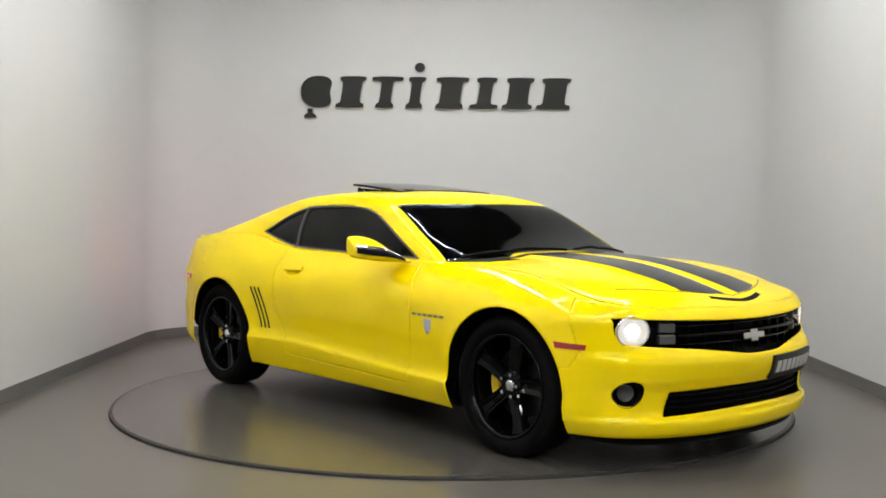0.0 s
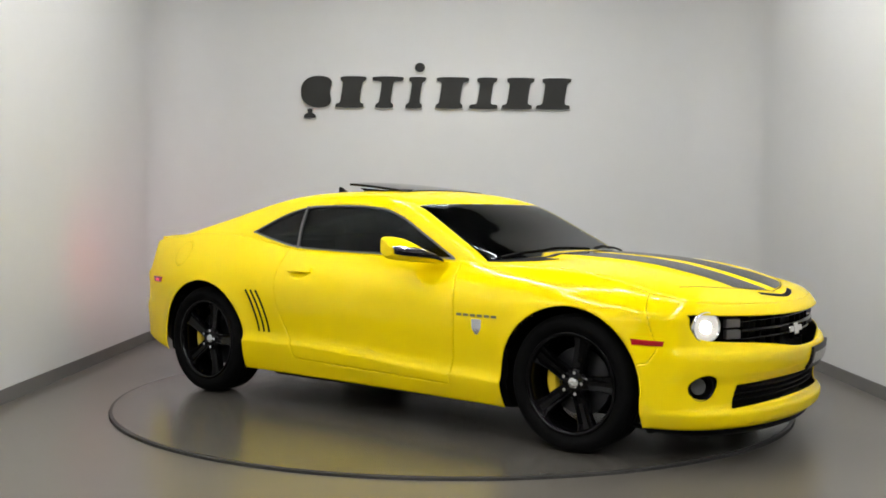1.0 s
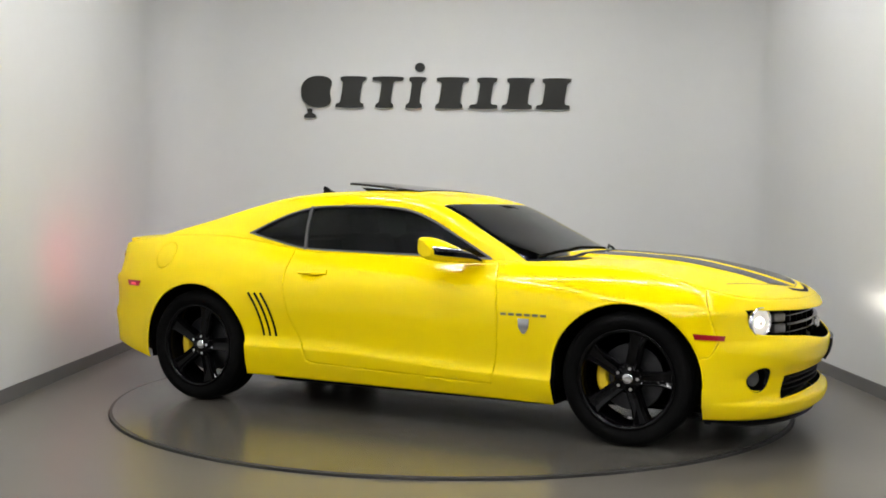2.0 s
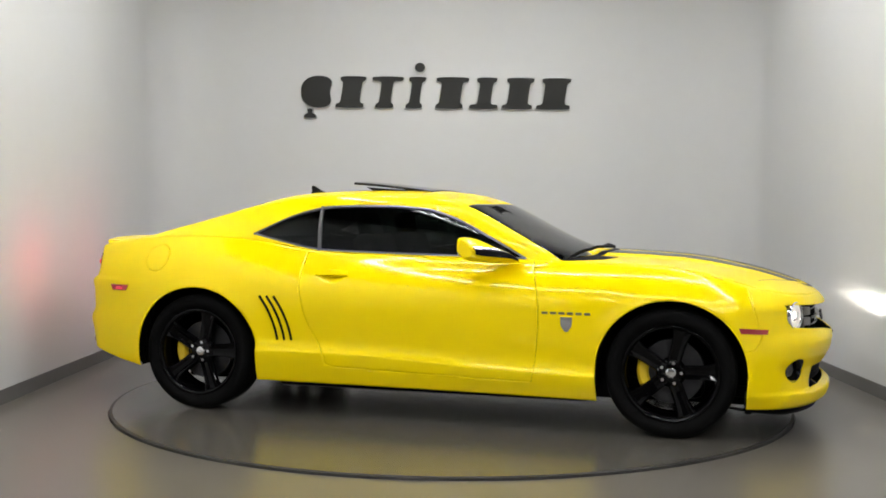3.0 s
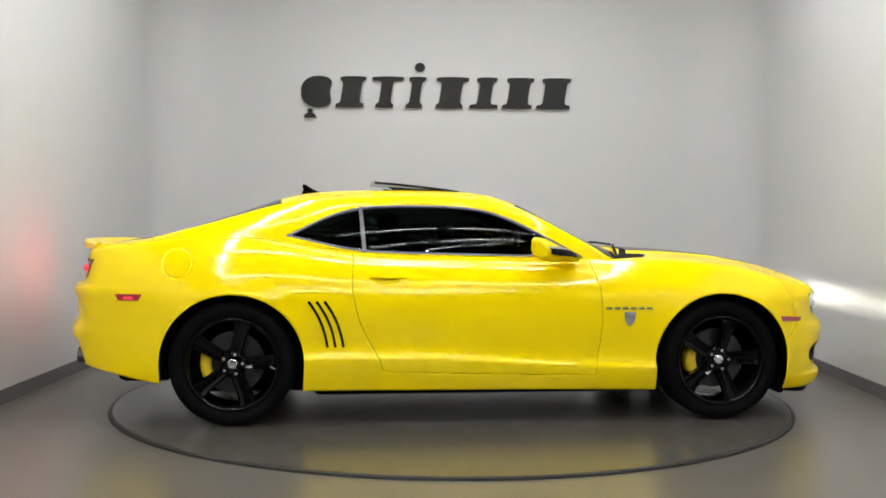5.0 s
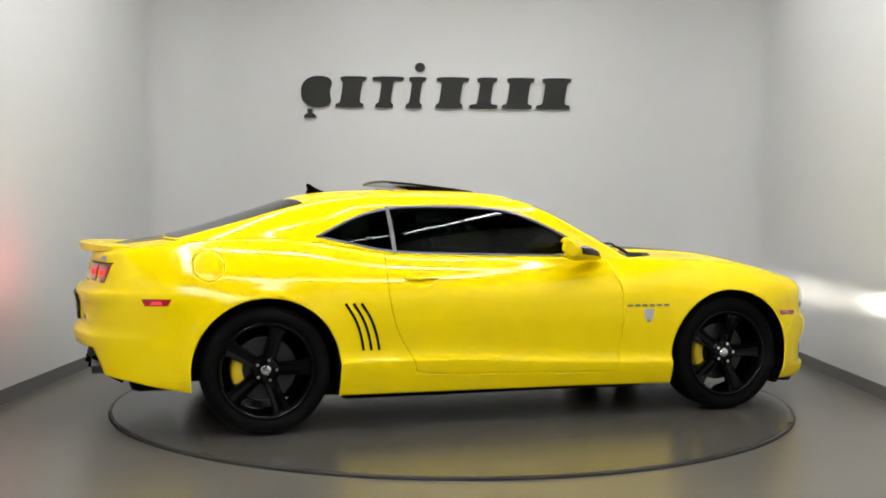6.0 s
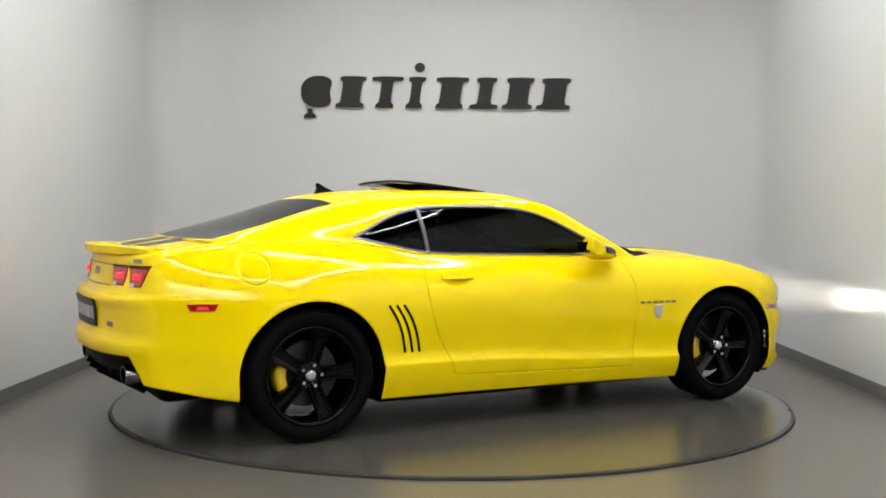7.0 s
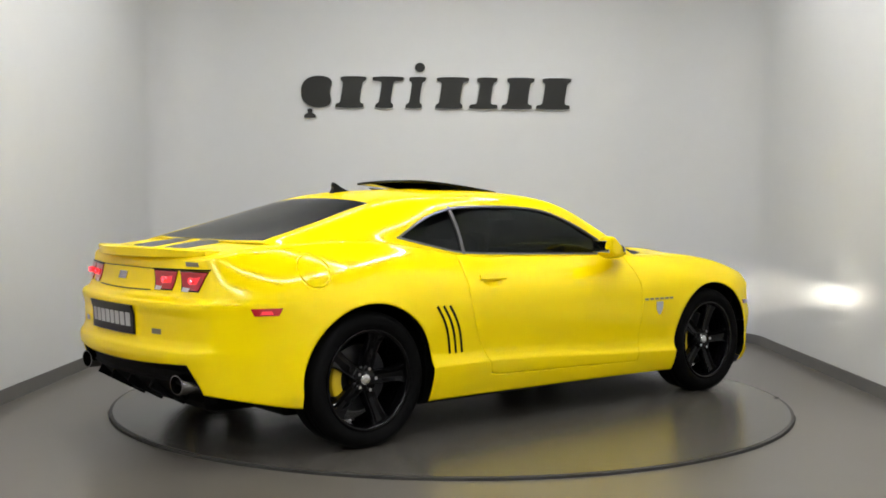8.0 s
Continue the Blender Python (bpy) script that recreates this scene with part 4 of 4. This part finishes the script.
def mirror_on(sg):
    m = new("wing_mirror")
    m.parent = doors[0] if sg < 0 else doors[1]
    ks = (0.835, 0.87, 0.90, 0.935, 0.97, 1.005, 1.035, 1.055, 1.064)
    x0 = crv(ks, (0.46, 0.40, 0.315, 0.280, 0.268, 0.262, 0.260, 0.262, 0.272))
    x1 = crv(ks, (0.585, 0.575, 0.560, 0.535, 0.495, 0.450, 0.405, 0.375, 0.350))
    z0 = crv(ks, (0.935, 0.933, 0.935, 0.938, 0.942, 0.947, 0.954, 0.962, 0.972))
    z1 = crv(ks, (0.965, 0.985, 1.030, 1.064, 1.080, 1.084, 1.083, 1.078, 1.066))
    n, rows = 28, []
    for y in np.linspace(0.835, 1.064, 26):
        a0, a1, c0, c1 = x0(y), x1(y), z0(y), z1(y)
        w, hh = a1 - a0, c1 - c0
        poly = np.array([(a0, c0 + 0.30 * hh), (a0 + 0.02 * w, c1 - 0.10 * hh), (a0 + 0.12 * w, c1), (a0 + 0.40 * w, c1 - 0.06 * hh), (a1 - 0.02 * w, c0 + 0.42 * hh), (a1, c0 + 0.22 * hh), (a1 - 0.12 * w, c0 + 0.06 * hh), (a0 + 0.35 * w, c0)])
        ring2 = np.vstack([np.linspace(p, q, 6, endpoint=False) for p, q in zip(poly, np.roll(poly, -1, 0))])
        for _ in range(3):
            ring2 = 0.5 * ring2 + 0.25 * (np.roll(ring2, 1, 0) + np.roll(ring2, -1, 0))
        row = [(px, sg * y, pz) for px, pz in np.vstack([ring2, ring2[:1]])]
        rows.append(row)
    A = np.array(rows)
    F = grid_faces(A.shape[0], A.shape[1], sg > 0)
    V = A.reshape(-1, 3)
    n = A.shape[1] - 1
    F = [tuple(f) for f in F] + [tuple(range(len(V) - n - 1, len(V) - 1))]
    part_vf("shell", V, F, PAINT, m).data.set_sharp_from_angle(angle=radians(48))
    # dark band with a bright edge on the forward face
    for name, lo, hi, out, material in (("band", 0.20, 0.52, 0.004, GLOSS), ("bright_edge", 0.50, 0.58, 0.006, CHROME)):
        rr = []
        for y in np.linspace(0.872, 1.058, 22):
            a0, a1, c0, c1 = x0(y), x1(y), z0(y), z1(y)
            w, hh = a1 - a0, c1 - c0
            row = []
            for k in range(6):
                f = lo + (hi - lo) * k / 5
                px = a1 if f < 0.22 else a1 - 0.02 * w if f < 0.42 else a1 - 0.02 * w - 0.58 * w * (f - 0.42) / 0.52
                row.append((px + out, sg * (y + 0.002), c0 + f * hh))
            rr.append(row)
        ribbon(name, rr, material, m, solid=0.002)
    bm = bmesh.new()
    box(bm, 0.266, sg * 0.975, 1.016, 0.006, 0.135, 0.074, 0.002)
    part("mirror_glass", bm, CHROME, m, "silvered mirror glass")


for sg in (-1, 1):
    mirror_on(sg)

# ---- roof: tilted sunroof panel and fin aerial ----
SV, SF = SUN
hx = SV[:, 0].max()
hz = SV[SV[:, 0] > hx - 0.02][:, 2].mean()
tilt = radians(5.6)
dx, dz = SV[:, 0] - hx, SV[:, 2] - hz
up = np.stack([hx + dx * math.cos(tilt) + dz * math.sin(tilt), SV[:, 1] * 0.985, hz + 0.004 - dx * math.sin(tilt) + dz * math.cos(tilt)], -1)
part_vf("sunroof_panel", up, SF, GLOSS, car, "dark glass sunroof panel tilted open at the back", solid=0.014)
part_vf("sunroof_shade", SV - [0, 0, 0.035], SF, BLACK, car)
part_vf("headliner", *mirrored(V0 * [0.985, 0.965, 1.0] - [0, 0, 0.022], F0[(fs0 > 0.21) & (fs0 < 0.73) & (fc0 < NTOP + 1)]), BLACK, car)
for sg in (-1, 1):
    zp = hz + (hx + 0.52) * math.tan(tilt) - 0.022
    tri = [(-0.525, zp), (hx - 0.02, hz - 0.008), (-0.455, 1.340)]
    bm = bmesh.new()
    near, far = ([bm.verts.new((x, sg * yy, z)) for x, z in tri] for yy in (0.352, 0.364))
    bm.faces.new(near)
    bm.faces.new(far[::-1])
    for p in range(3):
        bm.faces.new((near[p], far[p], far[(p + 1) % 3], near[(p + 1) % 3]))
    bmesh.ops.recalc_face_normals(bm, faces=bm.faces)
    part("sunroof_gusset", bm, BLACK, car)
    bm = bmesh.new()
    box(bm, 1.835, sg * 0.74, 0.190, 0.04, 0.20, 0.10, 0.012)
    part("splash_guard", bm, BLACK, car)
bm = bmesh.new()
fin = [(-0.905, 1.335), (-0.96, 1.353), (-1.0, 1.372), (-1.03, 1.392), (-1.050, 1.398), (-1.057, 1.385), (-1.050, 1.362), (-1.062, 1.330)]
L = [bm.verts.new((x, -0.004 - 0.014 * (1.40 - z) / 0.06, z)) for x, z in fin]
Rr = [bm.verts.new((x, 0.004 + 0.014 * (1.40 - z) / 0.06, z)) for x, z in fin]
bm.faces.new(L)
bm.faces.new(Rr[::-1])
for i in range(len(fin)):
    j = (i + 1) % len(fin)
    bm.faces.new((L[i], Rr[i], Rr[j], L[j]))
bmesh.ops.recalc_face_normals(bm, faces=bm.faces)
part("fin_aerial", bm, GLOSS, car, "black shark-fin aerial")

# ---- rear ----
rows = []
for y in np.linspace(-0.655, 0.655, 45):
    k = abs(y) / 0.655
    xt = -2.415 + 0.19 * k ** 1.7
    xl = xt + 0.20 * (1 - 0.55 * k ** 4)
    zt = 1.040 - 0.012 * k ** 3
    h, _, _, _ = SIDE.ray_cast(Vector((xl, -abs(y), 4)), Vector((0, 0, -1)))
    zl = h.z
    h2, _, _, _ = SIDE.ray_cast(Vector((xt + 0.13, -abs(y), 4)), Vector((0, 0, -1)))
    zu = (h2.z if h2 else 0.98) - 0.012
    th = 0.046 * (1 - 0.5 * k ** 4)
    rows.append([(xl + 0.01, y, zl - 0.004), (xl, y, zl + 0.002), (xl * 0.6 + xt * 0.4, y, zl * 0.5 + zt * 0.5 + 0.002), (xl * 0.25 + xt * 0.75, y, zt + 0.001), (xt + 0.01, y, zt + 0.002), (xt, y, zt - 0.006),
                 (xt + 0.004, y, zt - th), (xt + 0.02, y, zt - th - 0.006), (xt + 0.13, y, min(zu, zt - th - 0.010))])
A = np.array(rows)
k = A.shape[1]
F = [tuple(f) for f in grid_faces(A.shape[0], k, True)] + [tuple(range(k)), tuple(range(A.shape[0] * k - 1, A.shape[0] * k - k - 1, -1))]
sp = part_vf("spoiler", A.reshape(-1, 3), F, PAINT, car, "yellow ducktail spoiler")
sp.data.set_sharp_from_angle(angle=radians(50))


def tail_x(y, z):
    h, _, _, _ = SIDE.ray_cast(Vector((-4, -abs(y), z)), Vector((1, 0, 0)))
    return h.x if h else -2.3


def tail_lamp(sg):
    t = new("tail_lamp")
    t.parent = car
    lay("bezel", quad((sg * 0.318, 0.826), (sg * 0.700, 0.826), (sg * 0.716, 0.938), (sg * 0.318, 0.932)), "rear", 24, 6, 0.0004, 0.002, PAINT, t)
    lay("top_strip", quad((sg * 0.315, 0.928), (sg * 0.714, 0.932), (sg * 0.716, 0.940), (sg * 0.315, 0.936)), "rear", 24, 2, 0.004, 0.002, BLACK, t)
    for a, b, c, d in ((0.332, 0.512, 0.492, 0.372), (0.540, 0.708, 0.674, 0.580)):
        lay("surround", quad((sg * (d - 0.018), 0.829), (sg * (c + 0.003), 0.830), (sg * (b + 0.003), 0.929), (sg * (a - 0.008), 0.929)), "rear", 10, 6, 0.0025, 0.002, GLOSS, t)
        lay("lens", quad((sg * (d - 0.008), 0.836), (sg * c, 0.836), (sg * b, 0.924), (sg * a, 0.924)), "rear", 10, 6, 0.006, 0.002, RED_LIT, t, "lit red tail lamp lens")
        lay("core", quad((sg * (d + 0.035), 0.862), (sg * (c - 0.012), 0.866), (sg * (b - 0.03), 0.904), (sg * (a + 0.075), 0.892)), "rear", 8, 4, 0.0075, -0.003, GLOW_RED, t, "bright lamp core")
        # small emitters added to throw red on the wall; sockets glow to blend in
        x, yb = tail_x((a + b) / 2 + 0.012, 0.88), sg * ((a + b) / 2 + 0.012)
        V, F = lathe([(0.013, -0.02), (0.013, 0.004), (0.015, 0.004), (0.015, -0.02)], 20)
        o = part_vf("glow_socket", V, F, GLOW_RED, t)
        V, F = lathe([(0.0, -0.008), (0.013, -0.008)], 20)
        q = part_vf("bulb", V, F, RED_BULB, t, "lit red bulb deep in its socket")
        o.matrix_basis = q.matrix_basis = pose(x - 0.020, yb, 0.884, 0, 0, 90)
        lay("reverse_lens", quad((sg * (d - 0.01), 0.828), (sg * (d + 0.035), 0.828), (sg * (d + 0.045), 0.845), (sg * (d - 0.008), 0.850)), "rear", 4, 3, 0.008, -0.003, CHROME, t, "clear reversing lens")


for sg in (-1, 1):
    tail_lamp(sg)
for fn in (strip([(-0.32, 0.826), (0.0, 0.822), (0.32, 0.826)], 0.005), strip([(-0.32, 0.932), (0.0, 0.934), (0.32, 0.932)], 0.004)):
    lay("trunk_seam", fn, "rear", 30, 2, 0.0006, 0.002, BLACK)
lay("rear_emblem", quad((-0.040, 0.868), (0.052, 0.868), (0.040, 0.908), (-0.052, 0.908)), "rear", 5, 3, 0.006, 0.0, EMBLEM, None, "plain silver emblem")
lay("model_badge", quad((-0.66, 0.952), (-0.575, 0.952), (-0.565, 0.972), (-0.65, 0.972)), "rear", 5, 2, 0.003, 0.001, BADGE, None, "small plain dark badge")
lay("rear_plate", quad((-0.26, 0.600), (0.26, 0.600), (0.26, 0.748), (-0.26, 0.748)), "rear", 12, 4, 0.014, -0.002, PLATE_BLACK, car, "black showroom plate with unreadable grey bars")
for k in range(8):
    y = -0.235 + k * 0.0595
    lay("plate_bar", quad((y, 0.640), (y + 0.042, 0.640), (y + 0.042, 0.712), (y, 0.712)), "rear", 3, 2, 0.0165, -0.013, PLATE_BAR, car)
for sg in (-1, 1):
    lay("rear_reflector", quad((sg * 0.405, 0.617), (sg * 0.475, 0.617), (sg * 0.475, 0.642), (sg * 0.405, 0.642)), "rear", 4, 2, 0.002, 0.002, BADGE, body, "small dark reflector")


rows = []
for y in np.linspace(-0.715, 0.715, 45):
    x = tail_x(min(abs(y), 0.72), 0.47) + 0.014
    rows.append([(x, y, 0.487), (x + 0.012, y, 0.470), (x + 0.05, y, 0.44), (x + 0.06, y, 0.40), (x + 0.05, y, 0.385), (x + 0.09, y, 0.345), (x + 0.17, y, 0.315 - 0.05 * (abs(y) < 0.45))])
ribbon("diffuser", rows, BLACK, None, "black plastic rear diffuser", 0.006).data.set_sharp_from_angle(angle=radians(30))
for y in (-0.33, -0.11, 0.11, 0.33):
    bm = bmesh.new()
    x = tail_x(abs(y), 0.48)
    box(bm, 0, 0, 0, 0.22, 0.014, 0.075, 0.004, Matrix.Translation((x + 0.165, y, 0.315)) @ pose(0, 0, 0, 0, 30, 0))
    part("diffuser_fin", bm, BLACK, car)
for sg in (-1, 1):
    ex = new("exhaust")
    ex.parent = car
    V, F = lathe([(0.050, 0.10), (0.056, 0.10), (0.058, 0.095), (0.058, -0.12), (0.050, -0.12), (0.050, 0.10)], 32)
    V = V * [1.25, 1, 0.85]
    o = part_vf("tip", V, F, EXHAUST, ex, "dark polished steel exhaust tip")
    o.data.set_sharp_from_angle(angle=radians(40))
    o.matrix_basis = pose(-2.235, sg * 0.575, 0.376, 0, 0, 90)
    # black disc stands in for the dark inside of the pipe
    bm = bmesh.new()
    bmesh.ops.create_circle(bm, cap_ends=True, segments=24, radius=0.05)
    o = part("pipe_inside", bm, BLACK, ex)
    o.matrix_basis = pose(-2.29, sg * 0.575, 0.376, 0, 90, 0)


# ---- cabin ----
def rounded(name, size, m, material, parent, bev=0.04, label=""):
    bm = bmesh.new()
    box(bm, 0, 0, 0, *size, bev)
    o = part(name, bm, material, parent, label, True)
    o.matrix_basis = m
    return o


for y in (-0.37, 0.37):
    s = new("seat")
    s.parent = car
    rounded("cushion", (0.52, 0.50, 0.16), pose(-0.05, y, 0.47, 0, -6, 0), FABRIC, s, 0.05)
    rounded("backrest", (0.14, 0.50, 0.62), pose(-0.40, y, 0.78, 0, -16, 0), FABRIC, s, 0.05)
    rounded("headrest", (0.09, 0.27, 0.17), pose(-0.50, y, 1.13, 0, -12, 0), FABRIC, s, 0.035)
rounded("rear_bench", (0.14, 1.05, 0.45), pose(-1.12, 0, 0.80, 0, -24, 0), FABRIC, car, 0.05)
rounded("dashboard", (0.42, 1.46, 0.22), pose(0.66, 0, 0.845, 0, 4, 0), BLACK, car, 0.06)
rounded("parcel_shelf", (0.62, 1.15, 0.03), pose(-1.50, 0, 1.02, 0, -3, 0), BLACK, car, 0.01)
st = new("steering_wheel")
st.parent = car
V, F = [], []
for i in range(36):
    a = 2 * math.pi * i / 36
    for j in range(8):
        b = 2 * math.pi * j / 8
        r = 0.185 + 0.015 * math.cos(b)
        V.append((0.015 * math.sin(b), r * math.cos(a), r * math.sin(a)))
        F.append((i * 8 + j, i * 8 + (j + 1) % 8, (i + 1) % 36 * 8 + (j + 1) % 8, (i + 1) % 36 * 8 + j))
part_vf("wheel_rim", V, F, GLOSS, st)
bm = bmesh.new()
box(bm, 0.01, 0, 0, 0.03, 0.34, 0.05, 0.01)
box(bm, 0.01, 0, -0.02, 0.04, 0.12, 0.12, 0.02)
part("wheel_hub", bm, BLACK, st)
st.matrix_basis = pose(0.36, 0.37, 0.91, 0, 22, 0)
rounded("interior_mirror", (0.025, 0.24, 0.065), pose(0.33, 0, 1.20), BLACK, car, 0.012)
for sg in (-1, 1):
    rounded("door_card", (1.3, 0.04, 0.30), pose(-0.02, sg * 0.76, 0.80), BLACK, car, 0.015)


# ---- sign on the back wall: raised charcoal plates in plain shapes with a bright edge ----
def sign_plate(parent, outline, m):
    """One raised plate with a dark face and a bright bevelled rim."""
    n = len(outline)
    P = np.array(outline)
    c = P.mean(0)
    t = np.roll(P, -1, 0) - np.roll(P, 1, 0)
    t /= np.linalg.norm(t, axis=1)[:, None]
    nn = np.stack([-t[:, 1], t[:, 0]], -1)
    area = 0.5 * np.sum(P[:, 0] * np.roll(P[:, 1], -1) - np.roll(P[:, 0], -1) * P[:, 1])
    nn *= np.sign(area)
    Q = P + nn * 0.006
    plate = new("sign_plate")
    plate.parent = parent
    plate.matrix_basis = m
    V = [(x, 0, z) for x, z in P] + [(x, -0.024, z) for x, z in P] + [(x, -0.037, z) for x, z in Q]
    F = [(k * n + i, k * n + (i + 1) % n, (k + 1) * n + (i + 1) % n, (k + 1) * n + i) for k in range(2) for i in range(n)]
    part_vf("edge", V, F, SIGN_EDGE, plate, "bright bevelled edge", smooth=False)
    tris = tessellate_polygon([[Vector((x, z, 0)) for x, z in Q]])
    part_vf("face", [(x, -0.0372, z) for x, z in Q], tris, SIGN, plate, smooth=False)


def rounded_outline(pts, times=2):
    """The same outline with its corners cut round."""
    P = np.array(pts, float)
    for _ in range(times):
        Q = np.roll(P, -1, 0)
        P = np.stack([0.75 * P + 0.25 * Q, 0.25 * P + 0.75 * Q], 1).reshape(-1, 2)
    return [tuple(p) for p in P]


def block(w, h, lean, stem, foot, top_w=None):
    """A leaning slab with flared, knobbed foot and head."""
    tw = top_w or w
    half = [(w / 2, 0.0), (w / 2 + 0.006, foot * 0.6), (w / 2 - 0.004, foot + 0.012), (stem / 2 + 0.012, foot + 0.014), (stem / 2, foot + 0.030),
            (stem / 2, h - foot - 0.030), (stem / 2 + 0.012, h - foot - 0.014), (tw / 2 - 0.004, h - foot - 0.012), (tw / 2 + 0.006, h - foot * 0.6), (tw / 2, h)]
    pts = half + [(-x, z) for x, z in half[::-1]]
    return [(x + lean * (z - h / 2), z) for x, z in rounded_outline(pts)]


def make_sign():
    s = new("wall_sign")
    y, z0, h = 3.368, 2.222, 0.322
    # centre, foot width, stem width and head width of each plate
    for cx, w, stem, head in ((-0.950, 0.280, 0.200, 0.255), (-0.610, 0.180, 0.125, 0.310), (-0.320, 0.165, 0.110, 0.170),
                              (0.025, 0.270, 0.215, 0.320), (0.362, 0.280, 0.140, 0.200), (0.690, 0.300, 0.210, 0.270), (1.043, 0.335, 0.225, 0.285)):
        sign_plate(s, block(w, h, 0.14, stem, 0.045, head), pose(cx - 0.045, 0, 0.0))
    drum = rounded_outline([(0.10, 0.0), (0.155, 0.06), (0.13, h / 2), (0.165, h - 0.06), (0.10, h), (-0.06, h), (-0.15, h - 0.07), (-0.165, h / 2), (-0.15, 0.07), (-0.06, 0.0)], 3)
    sign_plate(s, drum, pose(-1.335, 0, 0))
    dot = [(0.056 * math.cos(a), 0.052 * math.sin(a)) for a in np.linspace(0, 2 * math.pi, 28, endpoint=False)]
    sign_plate(s, dot, pose(-0.325, 0, h + 0.085))
    sign_plate(s, block(0.120, 0.105, 0.0, 0.060, 0.035, 0.055), pose(-1.40, 0, -0.103))
    s.matrix_basis = pose(0.0, y, z0, 0, 0.3, 0)
    return tagged(s, "raised charcoal sign plates with bright edges on the wall", "wall sign")


make_sign()


# ---- movement ----
def motions():
    turn = ((0.0, -48.48), (0.5, -42.93), (1.0, -37.43), (1.5, -31.94), (3.0, -15.40), (3.5, -9.89), (4.0, -4.37),
            (4.5, 1.13), (6.0, 17.75), (6.5, 23.31), (7.0, 28.88), (7.5, 34.47), (8.0, 40.10))
    for thing, x, y in ((car, 0.0695, -0.0441), (turntable, 0.0, 0.0)):
        walk(thing, [(t, pose(0, 0, 0, 0, 0, a) @ pose(x, y, 0)) for t, a in turn])


motions()
